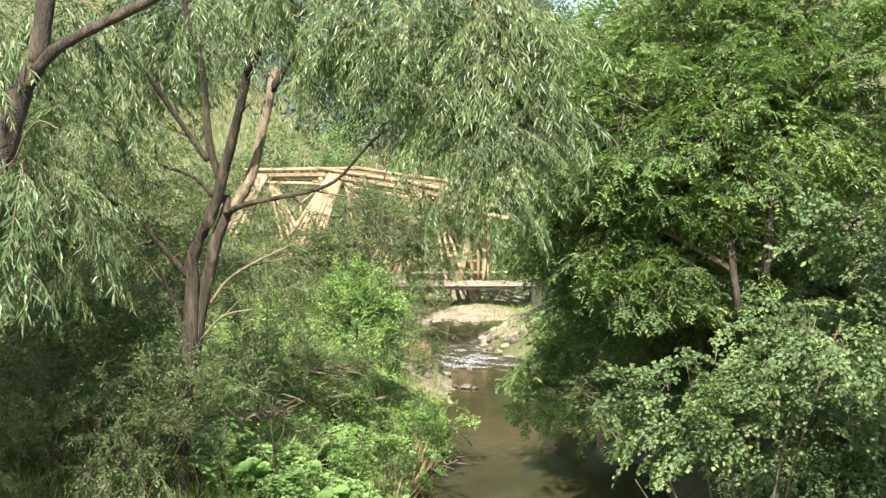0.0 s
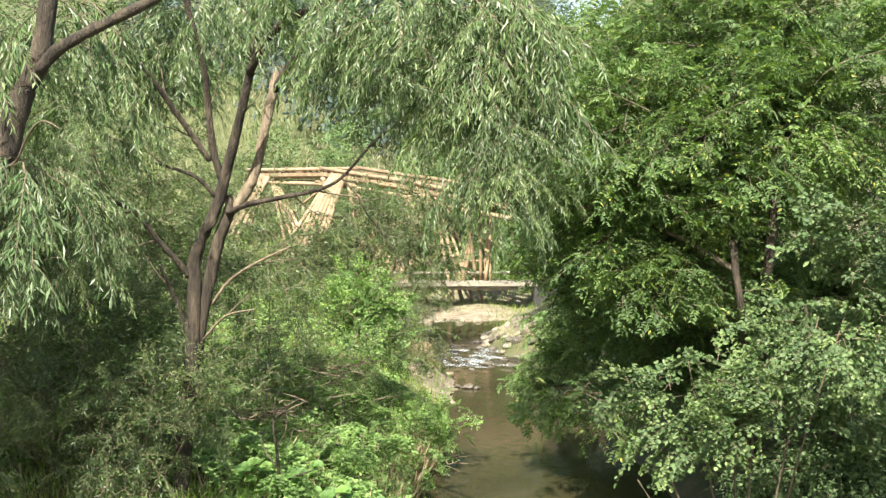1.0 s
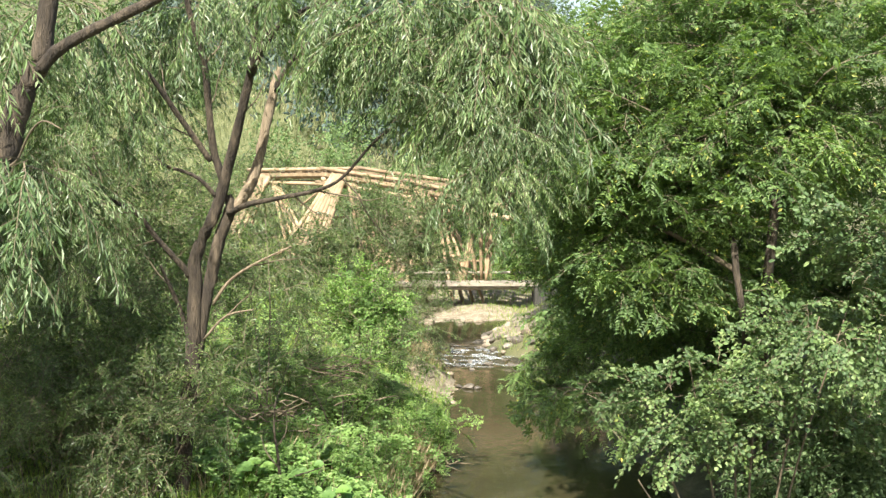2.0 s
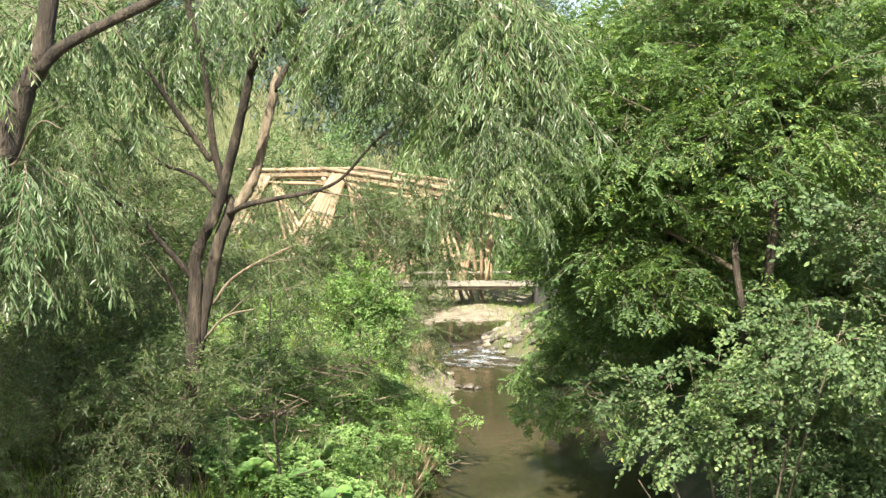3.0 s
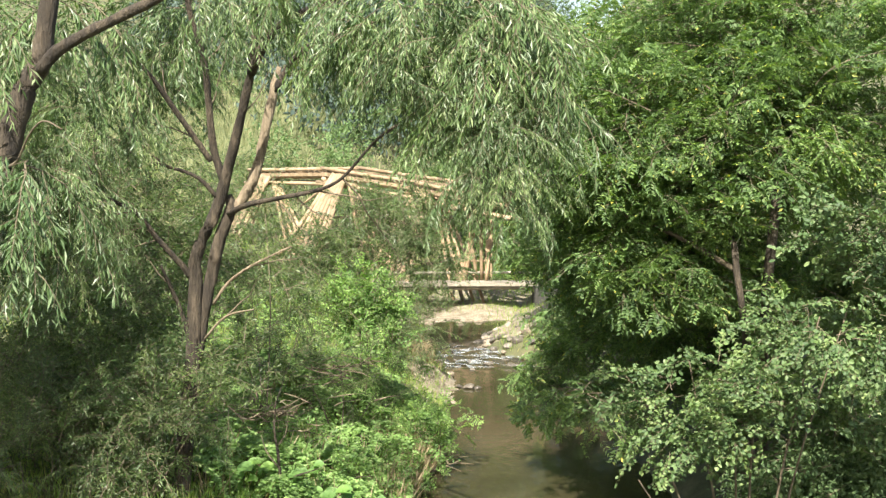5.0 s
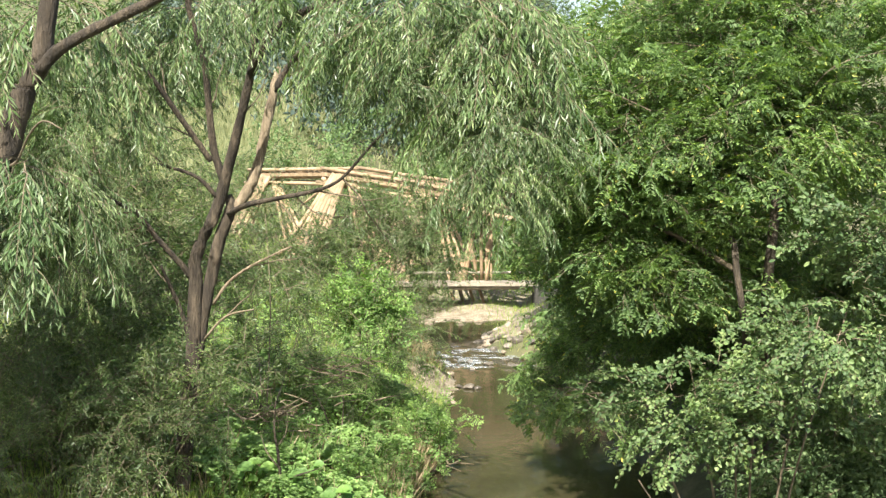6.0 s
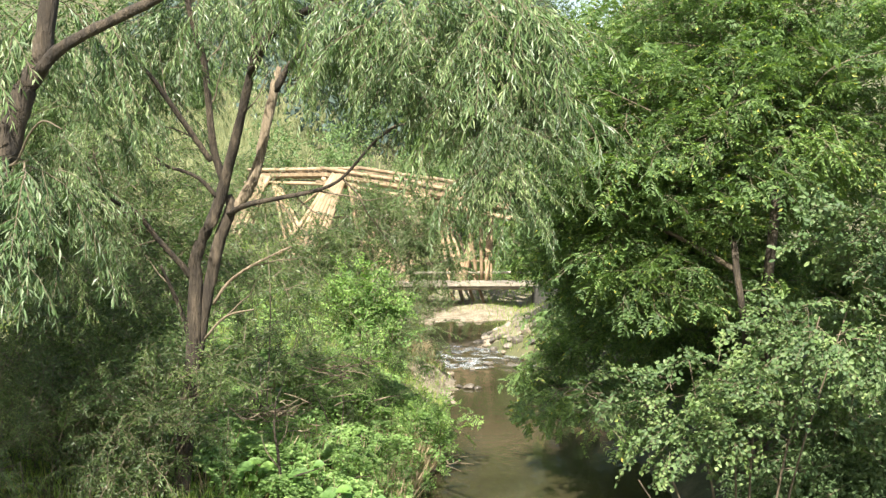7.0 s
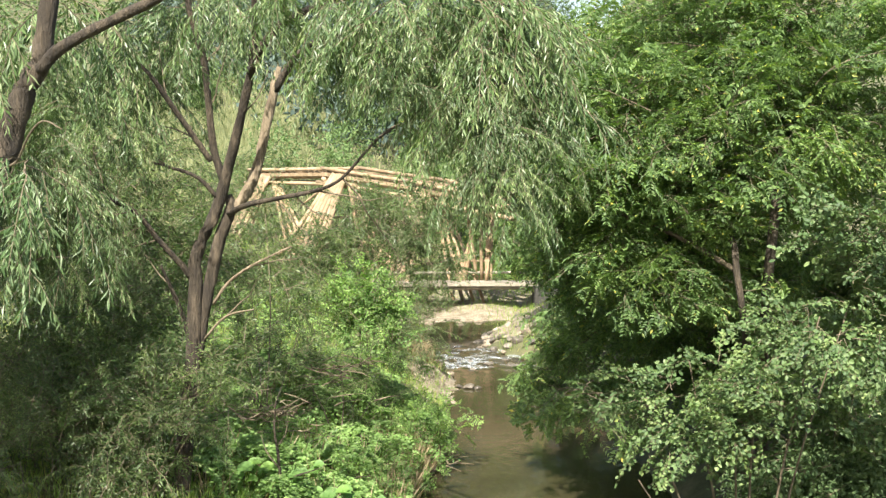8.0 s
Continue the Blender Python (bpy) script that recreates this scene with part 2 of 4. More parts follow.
ALDER = [spray_mesh("alder_spray", 70 + k, "round", M_ALDER, 0.8, 0.3, 7, 0.1, 0.084, 0.06, 0.2, 0.5) for k in range(6)]
FRESH = [spray_mesh("fresh_spray", 90 + k, "round", M_FRESH, 0.55, 0.2, 7, 0.07, 0.042, 0.035, 0.15, 0.5) for k in range(5)]


def put_spray(tree, base, me, place, yaw, elev, roll, size, name="leafy_branch"):
    ob = part_mesh(name, me, tree)
    ob.location = Vector(place) - Vector(base)
    ob.rotation_mode = "QUATERNION"
    ob.rotation_quaternion = pose(0, 0, 0, roll, -elev, yaw).to_quaternion()
    ob.scale = (size, size, size)
    return ob


SWAYING = []


def crown(tree, base, meshes, lobes, seed, size=(0.8, 1.2), elev=(-10, 35), inner=0.45, sway=0.0, sway_share=0.0, pad=7, spread=0.3, flat=0.35, twist=12):
    """Leafy branches through rounded masses; each lobe is centre, radii and count."""
    g = np.random.default_rng(seed)
    for c, rad, count in lobes:
        pads = max(2, count // pad)
        for _ in range(pads):
            d = unit(g.standard_normal(3))
            r = inner + (1 - inner) * g.random() ** 0.6
            centre = np.array(c) + d * np.array(rad) * r
            out = math.degrees(math.atan2(d[1], d[0]))
            tilt, reach = g.uniform(*elev) + d[2] * 20, spread * g.uniform(0.6, 1.4)
            for _ in range(count // pads):
                p = centre + np.clip(g.standard_normal(3), -1.5, 1.5) * np.array([reach, reach, reach * flat])
                ob = put_spray(tree, base, meshes[g.integers(len(meshes))], p, out + g.normal() * 45, tilt + g.normal() * 0.8 * twist, g.normal() * twist, g.uniform(*size))
                if sway and g.random() < sway_share:
                    SWAYING.append((ob, sway * (0.6 + 0.8 * g.random()), g.random() * 6.28, Vector(p)))


def inner_foliage(tree, base, lobes, seed, material, leaf):
    """Uncounted leaves deep in a crown, or unseen shading canopies: clusters through rounded masses, one mesh."""
    g = np.random.default_rng(seed)
    B, D, U = [], [], []
    for c, rad, count in lobes:
        k = count // 14
        hub = unit(g.standard_normal((k, 3))) * (g.random((k, 1)) ** 0.45) * np.array(rad) + np.array(c) - np.array(base)
        n = k * 14
        off = g.standard_normal((n, 3)) * np.array([1.0, 1.0, 0.55]) * leaf * 1.5
        B.append(np.repeat(hub, 14, 0) + off)
        D.append(off + g.standard_normal((n, 3)) * leaf - np.array([0, 0, 0.5 * leaf]))
        U.append(np.array([0, -0.3, 1.0]) + g.standard_normal((n, 3)) * 0.45)
    B, D, U = (np.concatenate(a) for a in (B, D, U))
    v, f = leaf_geometry(B, D, U, leaf * g.uniform(0.7, 1.3, len(B)), leaf * 0.5 * g.uniform(0.7, 1.3, len(B)), 0.2)
    return part_mesh("inner_foliage", mesh_of("inner_foliage", v.tolist(), f.tolist(), [material]), tree)


# ---- ground and stream ----
LEFT_Y = [-400, 0, 24.3, 28, 31.4, 34, 36, 38, 39.7, 44, 46.8, 47.5, 48.1, 48.8, 49.6, 900]
LEFT_X = [-2.5, -1.2, -0.44, 0.2, 0.2, -0.1, 0.35, 0.0, -0.55, -0.65, -0.5, 0.6, 3.5, 12, 30, 900]
RIGHT_Y = [-400, 0, 24.3, 31.4, 36, 39, 41, 44, 45.6, 46.3, 47.0, 47.8, 900]
RIGHT_X = [4.5, 4.5, 4.6, 3.8, 3.4, 3.0, 1.3, 1.5, 2.9, 5.0, 13, 32, 930]


def ground_z(x, y):
    x, y = np.asarray(x, float), np.asarray(y, float)
    l, r = np.interp(y, LEFT_Y, LEFT_X), np.interp(y, RIGHT_Y, RIGHT_X)
    out = np.maximum(l - x, x - r)
    left = x < (l + r) / 2
    steep = np.where(left, 0.55, 0.6)
    rise = np.where(out < 0, np.maximum(out, -0.6) * 0.7, steep * np.minimum(out, 3) + 0.09 * np.clip(out - 3, 0, 20))
    flat = 0.03 + 0.1 * np.clip(y - 47.5, 0, 9) + 0.2 * np.clip(np.abs(x - 0.9) - 2.4, 0, 9)
    rise = np.where(y > 46.5, np.minimum(rise, flat), rise)
    far = np.clip(y - 62, 0, 400) * 0.2 + np.clip(y - 120, 0, 200) * 0.03
    far = far * (1 - 0.5 * np.exp(-((x - y * 0.118) / (0.045 * np.maximum(y, 1) + 1)) ** 2))
    side = np.clip(np.abs(x) - 60, 0, 300) * 0.15 + np.clip(-y - 60, 0, 300) * 0.12
    lump = 0.10 * np.sin(x * 1.7 + 0.6 * y) * np.sin(y * 1.3 - x * 0.4) + 0.5 * np.sin(x * 0.07 + 1) * np.sin(y * 0.06) * np.clip((np.abs(y - 30) + np.abs(x) - 40) / 40, 0, 2)
    return rise + far + side + lump * np.clip(out * 1.5, 0, 1)


def axis_steps(lo, hi, near_lo, near_hi, fine, coarse):
    a, out = near_lo, []
    step = fine
    while a > lo:
        a -= step
        step = min(step * 1.25, coarse)
        out.append(a)
    out = out[::-1] + list(np.arange(near_lo, near_hi, fine))
    a, step = near_hi, fine
    while a < hi:
        out.append(a)
        step = min(step * 1.25, coarse)
        a += step
    return np.array(out)


gx = axis_steps(-700, 700, -9, 9, 0.22, 20)
gy = axis_steps(-400, 1200, 12, 58, 0.3, 20)
XX, YY = np.meshgrid(gx, gy)
ZZ = ground_z(XX, YY)
nx, ny = len(gx), len(gy)
idx = np.arange(nx * ny).reshape(ny, nx)
gf = np.stack([idx[:-1, :-1], idx[:-1, 1:], idx[1:, 1:], idx[1:, :-1]], -1).reshape(-1, 4)
ground = new("ground", mesh_of("ground", np.stack([XX, YY, ZZ], -1).reshape(-1, 3).tolist(), gf.tolist(), [M_SOIL], True))
tagged(ground, "sloping river banks of dark soil rising to green hills", "ground", kind="structure")


def riffle_step(x, y):
    """The pool above the riffle stands higher than the one below."""
    t = np.clip((y - 38.6) / 2.2, 0, 1)
    wave = 0.045 * np.sin(y * 7 + 1.3 * np.sin(x * 3)) * np.sin(x * 5.2 + y) * np.exp(-((y - 39.6) / 1.3) ** 2)
    return 0.12 * t * t * (3 - 2 * t) + wave


wy = np.concatenate([np.arange(-60, 20, 2.0), np.arange(20, 48.8, 0.1)])
wv, wf = [], []
for k, y in enumerate(wy):
    a, b = np.interp(y, LEFT_Y, LEFT_X) - 0.8, np.interp(y, RIGHT_Y, RIGHT_X) + 0.8
    for s in range(41):
        x = a + (b - a) * s / 40
        wv.append((x, float(y), float(riffle_step(x, y))))
        if k and s:
            i = k * 41 + s
            wf.append((i - 42, i - 41, i, i - 1))
water = new("water", mesh_of("water", wv, wf, [M_WATER], True))
tagged(water, "shallow brown stream with a small riffle", "water", kind="structure")


# ---- far hills ----
def far_woods(name, label, seed, areas, material, leaf, per_tree, tall):
    """Hillside trees: each a rounded or pointed mass of leaf tufts."""
    g = np.random.default_rng(seed)
    B, D, U, L, Wd = [], [], [], [], []
    for x0, x1, y0, y1, count in areas:
        for _ in range(count):
            y = g.uniform(y0, y1)
            x = g.uniform(x0, x1) * y
            h = g.uniform(*tall)
            n = per_tree
            d = unit(g.standard_normal((n, 3)))
            r = (0.6 + 0.4 * g.random((n, 1)))
            lump = 1 + 0.25 * np.sin(d[:, :1] * 5 + x) * np.sin(d[:, 2:] * 6 + y)
            p = d * r * lump * np.array([h * 0.36, h * 0.36, h * 0.5])
            if material is M_HAZE_SPRUCE:
                k = (p[:, 2:] / h + 0.5)
                p[:, :2] *= np.clip(1.25 - 1.2 * k, 0.05, 1)
            p += np.array([x, y, float(ground_z(x, y)) + h * 0.52])
            B.append(p)
            D.append(d + g.standard_normal((n, 3)) * 0.6 - np.array([0, 0, 0.3]))
            U.append(d + g.standard_normal((n, 3)) * 0.5 + np.array([0, 0, 0.4]))
            L.append(leaf * (0.6 + 0.8 * g.random(n)) * (0.6 + h / 20))
            Wd.append(leaf * 0.6 * (0.6 + 0.8 * g.random(n)) * (0.6 + h / 20))
    v, f = leaf_geometry(*(np.concatenate(a) for a in (B, D, U, L, Wd)), 0.2)
    ob = new(name, mesh_of(name, v.tolist(), f.tolist(), [material]))
    return tagged(ob, label, "woods", kind="stuff")


far_woods("far_woods", "mixed green broadleaf woods on the hillside", 5, [(-0.38, 0.12, 150, 280, 190), (-0.38, 0.12, 112, 150, 46)], M_FARLEAF, 0.42, 260, (7, 13))
far_woods("near_woods", "light green young trees on the lower slope", 7, [(-0.145, 0.06, 69, 80, 22), (-0.42, -0.27, 64, 90, 22), (-0.26, -0.14, 92, 110, 14)], M_YOUNGLEAF, 0.24, 600, (2.8, 5))
# The bluish tint of these woods paints haze over the hill.
far_woods("spruce_woods", "dark spruce woods on the hillside, coloured bluish for haze", 6, [(-0.15, 0.06, 84, 110, 46), (-0.24, 0.06, 110, 185, 130), (-0.38, 0.1, 190, 290, 70)], M_HAZE_SPRUCE, 0.46, 240, (8, 14))


# ---- timber trestle ----
def box_beam(a, b, w, h, lift=0.0):
    """A squared beam from a to b, with worn, slightly uneven ends."""
    a, b = Vector(a), Vector(b)
    d = (b - a).normalized()
    up = Vector((0, 0, 1)) if abs(d.z) < 0.9 else Vector((0, 1, 0))
    s = d.cross(up).normalized()
    u = s.cross(d)
    v = []
    for p, k in ((a, 1.0), (a + d * 0.03, 1.06), (b - d * 0.03, 1.06), (b, 1.0)):
        for i, j in ((-1, -1), (1, -1), (1, 1), (-1, 1)):
            v.append(tuple(p + s * i * w / 2 * k + u * j * h / 2 * k))
    f = [(3, 2, 1, 0), (12, 13, 14, 15)]
    for r in range(3):
        for q in range(4):
            f.append((r * 4 + q, r * 4 + (q + 1) % 4, r * 4 + 4 + (q + 1) % 4, r * 4 + 4 + q))
    return v, f


def beam(name, parent, base, a, b, w, h, material=None):
    v, f = box_beam(Vector(a) - Vector(base), Vector(b) - Vector(base), w, h)
    return part_mesh(name, mesh_of(name, v, f, [material or M_TIMBER]), parent)


def log(name, parent, base, a, b, r, seed=0, material=None):
    v, f = tube(np.array([a, [(a[i] + b[i]) / 2 + 0.02 * math.sin(seed + i) for i in range(3)], b]) - np.array(base), [r, r * 0.95, r * 0.88], 8, 0.04, np.random.default_rng(seed), 3)
    return part_mesh(name, mesh_of(name, v.tolist(), f, [material or M_TIMBER], True), parent)


TOPS = [Vector((-8.85, 62.00, 5.77)), Vector((-4.81, 58.00, 5.93)), Vector((-0.80, 54.00, 5.46)), Vector((1.53, 50.00, 5.11)), Vector((6.97, 46.00, 4.34))]
along = (TOPS[2] - TOPS[1]).normalized()
across = Vector((along.y, -along.x, 0)).normalized()


def trestle():
    base = Vector((TOPS[1].x, TOPS[1].y, float(ground_z(TOPS[1].x, TOPS[1].y))))
    t = thing("trestle_bridge", base, "old sunlit timber trestle bridge of weathered logs above the stream", "bridge")
    g = random.Random(4)
    for n, top in enumerate(TOPS):
        cap = top - Vector((0, 0, 0.45))
        log("cap_beam", t, base, tuple(cap - across * 1.2), tuple(cap + across * 1.2), 0.13, n)
        if n == 3:
            for k in range(3):
                head = cap + across * (k - 1) * 0.8
                log("post", t, base, tuple(head), (head.x * 0.5 + 0.75 + 0.1 * k, 50.25 + 0.2 * k, 1.46), 0.08, n * 9 + k)
            continue
        # splayed legs: a close pack of split logs on the sunny side, thinner ones behind
        for k in range(7):
            head = cap + across * (1.3 + 0.02 * k) + along * (1.0 + 0.15 * k) + Vector((0, 0, 0.4 - 0.06 * g.random()))
            foot = head + across * (2.5 + 0.12 * g.random()) + along * ((k - 4) * 0.3)
            foot.z = float(ground_z(foot.x, foot.y)) - 0.2
            log("post", t, base, tuple(head), tuple(foot), 0.1 + 0.02 * g.random(), n * 9 + k)
        for k in range(4):
            head = cap + across * (1.15 - 0.05 * k) + along * (1.85 + 0.1 * k)
            foot = head - across * 0.2 + along * (0.9 + 0.5 * k)
            foot.z = float(ground_z(foot.x, foot.y)) - 0.2
            log("post", t, base, tuple(head), tuple(foot), 0.07 + 0.02 * g.random(), n * 9 + k + 5)
        for k in range(3):
            a = cap + along * (0.9 - 0.1 * k) + across * 1.28
            b = a - along * (1.2 + 0.5 * k) - Vector((0, 0, 2.0 - 0.3 * k))
            log("brace", t, base, tuple(a), tuple(b), 0.055, n * 7 + k)
        for drop, half in ((1.7, 1.1), (3.0, 1.4)):
            low = cap - Vector((0, 0, drop))
            log("tie_beam", t, base, tuple(low - across * half + along * 0.8), tuple(low + across * (half + 0.7) + along * 0.8), 0.06, n)
        # split boards nailed down the face of the bent
        for k in range(6):
            head = cap + across * (1.42 + 0.03 * g.random()) + along * (1.05 + 0.15 * k) + Vector((0, 0, 0.2))
            foot = head + across * (1.7 + 0.1 * g.random()) + along * (k - 4) * 0.26 - Vector((0, 0, 3.0 + 0.7 * g.random()))
            if n < 3 and k != 4:
                beam("board", t, base, tuple(head), tuple(foot), 0.15, 0.04)
    for n in range(len(TOPS) - 1):
        a, b = TOPS[n], TOPS[n + 1]
        for off in (-0.95, -0.4, 0.4, 0.95):
            o = across * off
            log("stringer", t, base, tuple(a + o - Vector((0, 0, 0.28)) - along * 0.3), tuple(b + o - Vector((0, 0, 0.28)) + along * 0.3), 0.12, n + 30 + int(off * 10))
        for off in (-1.12, 1.12):
            beam('side_plank', t, base, tuple(a + across * off - Vector((0, 0, 0.2)) - along * 0.15), tuple(b + across * off - Vector((0, 0, 0.2)) + along * 0.15), 0.06, 0.15)
            log('lower_log', t, base, tuple(a + across * off - Vector((0, 0, 0.62)) - along * 0.5), tuple(b + across * off - Vector((0, 0, 0.62)) + along * 0.5), 0.1, n + 50)
            log("kerb_log", t, base, tuple(a + across * off + Vector((0, 0, 0.06)) - along * 0.2), tuple(b + across * off + Vector((0, 0, 0.06)) + along * 0.2), 0.09, n + 40)
        span = (b - a).length
        count = int(span / 0.42)
        for k in range(count):
            if g.random() < 0.1:
                continue
            c = a + (b - a) * ((k + 0.5) / count) - Vector((0, 0, 0.1 + 0.02 * g.random()))
            w = 0.95 + 0.12 * g.random()
            beam("sleeper", t, base, tuple(c - across * w), tuple(c + across * (1.0 + 0.12 * g.random())), 0.2, 0.12)
    return t


trestle()


def footbridge():
    base = Vector((0.5, 50.0, 1.3))
    t = thing("footbridge", base, "low plank footbridge of grey timber under the trestle", "bridge")
    x0, x1, y, z = -3.0, 4.9, 50.0, 1.24
    for dy in (-0.32, 0.36):
        log("girder", t, base, (x0, y + dy, z + 0.03), (x1, y + dy, z + 0.05), 0.12, int(dy * 3) + 9, M_GREYWOOD)
    g = random.Random(8)
    x = x0 + 0.1
    while x < x1 - 0.1:
        beam("plank", t, base, (x, y - 0.44 - 0.06 * g.random(), z + 0.18 + 0.02 * g.random()), (x, y + 0.5, z + 0.18), 0.2, 0.06, M_GREYWOOD)
        x += 0.215
    beam("edge_board", t, base, (x0, y - 0.53, z + 0.14), (x1, y - 0.53, z + 0.16), 0.05, 0.13, M_GREYWOOD)
    for k, (foot, head, tall) in enumerate(((0.62, 0.35, 1.45), (0.74, 0.42, 1.3), (0.68, 1.15, 2.1), (0.8, 1.3, 2.2), (0.9, 1.2, 1.7), (1.82, 1.86, 2.2), (2.0, 2.02, 1.9), (-2.3, -2.5, 1.3), (-2.2, -2.1, 1.3), (4.4, 4.45, 1.4))):
        log("rail_post", t, base, (foot, y + 0.42, z + 0.1), (head, y + 0.42, z + tall), 0.055 + 0.012 * (k % 3), k, M_TIMBER)
    log("handrail", t, base, (0.4, y + 0.48, z + 1.0), (2.2, y + 0.48, z + 1.02), 0.05, 5)
    log("lower_rail", t, base, (-2.6, y + 0.49, z + 0.5), (4.6, y + 0.49, z + 0.53), 0.06, 6, M_GREYWOOD)
    # The abutment's darkness is painted shade.
    a = thing("bridge_abutment", (4.3, 49.9, 0.0), "concrete abutment under the footbridge, coloured dark as in shade", "abutment")
    bm = bmesh.new()
    bmesh.ops.create_cube(bm, size=1.0, matrix=pose(0.25, 0, 0.2) @ Matrix.Diagonal((1.6, 2.0, 2.3, 1)))
    bmesh.ops.bevel(bm, geom=bm.edges[:], offset=0.05, segments=2, affect="EDGES")
    me = bpy.data.meshes.new("block")
    bm.to_mesh(me)
    bm.free()
    me.materials.append(M_SHADED_CONCRETE)
    part_mesh("block", me, a)


footbridge()


# ---- stones and gravel ----
def stone_mesh(seed, material):
    bm = bmesh.new()
    bmesh.ops.create_icosphere(bm, subdivisions=2, radius=0.5)
    cuts = [Vector((g_cut.uniform(-1, 1), g_cut.uniform(-1, 1), g_cut.uniform(-0.6, 1))).normalized() for g_cut in [random.Random(seed + 50)] for _ in range(7)]
    g = random.Random(seed)
    off = Vector((g.random() * 20, g.random() * 20, g.random() * 20))
    for v in bm.verts:
        v.co *= 0.75 + 0.6 * noise.noise(v.co * 1.7 + off) + 0.25
        for c in cuts:
            v.co -= c * max(0.0, v.co.dot(c) - 0.36)
        v.co.z *= 0.62
    me = bpy.data.meshes.new("stone")
    bm.to_mesh(me)
    bm.free()
    me.materials.append(material)
    return me


STONES = [stone_mesh(k, M_STONE) for k in range(5)]
WET = [stone_mesh(k + 9, M_WETSTONE) for k in range(3)]


def stone(meshes, x, y, z, size, g, label, group):
    ob = new("rock", g.choice(meshes))
    ob.matrix_world = pose(x, y, z, g.uniform(-20, 20), g.uniform(-20, 20), g.uniform(0, 360)) @ Matrix.Diagonal((size * g.uniform(0.8, 1.3), size, size * g.uniform(0.7, 1.1), 1))
    tagged(ob, label, "rock", group)


def stones():
    g = random.Random(21)
    for k in range(34):
        y = g.uniform(32.5, 37.5)
        x = float(np.interp(y, LEFT_Y, LEFT_X)) - g.uniform(-0.2, 0.9)
        stone(STONES, x, y, max(float(ground_z(x, y)), -0.02) + 0.06, g.uniform(0.14, 0.42), g, "pale tan river stone on the gravel edge", "stones on the near gravel bar")
    for k in range(64):
        y = g.uniform(39.4, 46.0)
        x = float(np.interp(y, RIGHT_Y, RIGHT_X)) + g.uniform(-0.25, 1.6)
        stone(STONES if g.random() < 0.6 else WET, x, y, max(float(ground_z(x, y)), 0.05) + 0.06, g.uniform(0.15, 0.5), g, "pale broken rock heaped beside the riffle", "rocks beside the riffle")
    for k in range(30):
        y = g.uniform(43.5, 51)
        x = float(np.interp(y, LEFT_Y, LEFT_X)) - g.uniform(-0.1, 1.6)
        stone(STONES, x, y, max(float(ground_z(x, y)), 0.1) + 0.05, g.uniform(0.15, 0.45), g, "pale river stone on the far shore", "stones on the far shore")
    for k in range(16):
        y = g.uniform(37.6, 39.4)
        x = g.uniform(-0.5, 2.6)
        stone(WET, x, y, float(riffle_step(x, y)) + 0.01, g.uniform(0.12, 0.3), g, "dark wet stone breaking the riffle", "wet stones in the riffle")
    for x, y, s in ((0.75, 35.0, 0.4), (1.0, 34.9, 0.3), (0.5, 35.1, 0.2), (0.35, 42.4, 0.3), (-0.4, 38.9, 0.5)):
        stone(WET, x, y, 0.02, s, g, "dark wet stone in the shallow stream", "wet stones in the stream")


stones()


def gravel_bar(name, cx, cy, rx, ry, h, label):
    v, f, n = [], [], 28
    for i in range(n + 1):
        for j in range(n + 1):
            a, b = i / n * 2 - 1, j / n * 2 - 1
            x, y = cx + a * rx, cy + b * ry
            r2 = a * a + b * b
            z = h * max(0, 1 - r2) + 0.05 * noise.noise(Vector((x * 3, y * 3, 0))) + 0.02 * noise.noise(Vector((x * 14, y * 14, 3))) - (0.25 if r2 > 1 else 0)
            v.append((x, y, max(float(ground_z(x, y)), -0.05) + z))
            if i and j:
                k = i * (n + 1) + j
                f.append((k - n - 2, k - n - 1, k, k - 1))
    ob = new(name, mesh_of(name, v, f, [M_GRAVEL], True))
    tagged(ob, label, "gravel", kind="structure")


gravel_bar("gravel_bar_near", -0.3, 35.0, 0.85, 3.0, 0.12, "pale sunlit gravel bar beside the water")
gravel_bar("gravel_bar_far", 1.2, 51.2, 3.4, 4.0, 0.12, "bright sandy gravel bank beyond the pool")
gravel_bar("gravel_bar_rocks", 2.7, 43.2, 1.3, 2.4, 0.12, "stony gravel shore beside the riffle")

# ---- willow on the near bank ----
w_base = np.array((-3.98, 18.00, 1.51))
w_base[2] = float(ground_z(w_base[0], w_base[1])) - 0.1
willow = thing("willow_tree", w_base, "tall forked willow with furrowed bark coloured dark for shade and drooping silvery leaves", "tree", "willows")
limb("trunk", willow, w_base, [tuple(w_base), (-3.94, 18.00, 1.99), (-3.84, 18.00, 2.94), (-3.75, 18.00, 3.80), (-3.71, 18.00, 4.48), (-3.68, 18.00, 4.99), (-3.66, 18.00, 5.41), (-3.36, 18.00, 6.07), (-3.14, 17.90, 6.74), (-2.93, 17.70, 7.41), (-2.71, 17.40, 8.12), (-2.59, 17.00, 8.79), (-2.59, 16.50, 9.55)],
     [0.17, 0.14, 0.125, 0.118, 0.112, 0.1, 0.092, 0.088, 0.075, 0.066, 0.058, 0.046, 0.03], M_BARK, 12, 0.07, 3)
limb("limb", willow, w_base, [(-3.67, 18.03, 3.80), (-3.55, 18.06, 4.64), (-3.45, 18.10, 5.15), (-3.32, 18.10, 5.66), (-3.16, 18.10, 6.06), (-3.19, 18.10, 6.29)], [0.06, 0.088, 0.095, 0.092, 0.088, 0.05], M_BARK, 11, 0.07, 4)
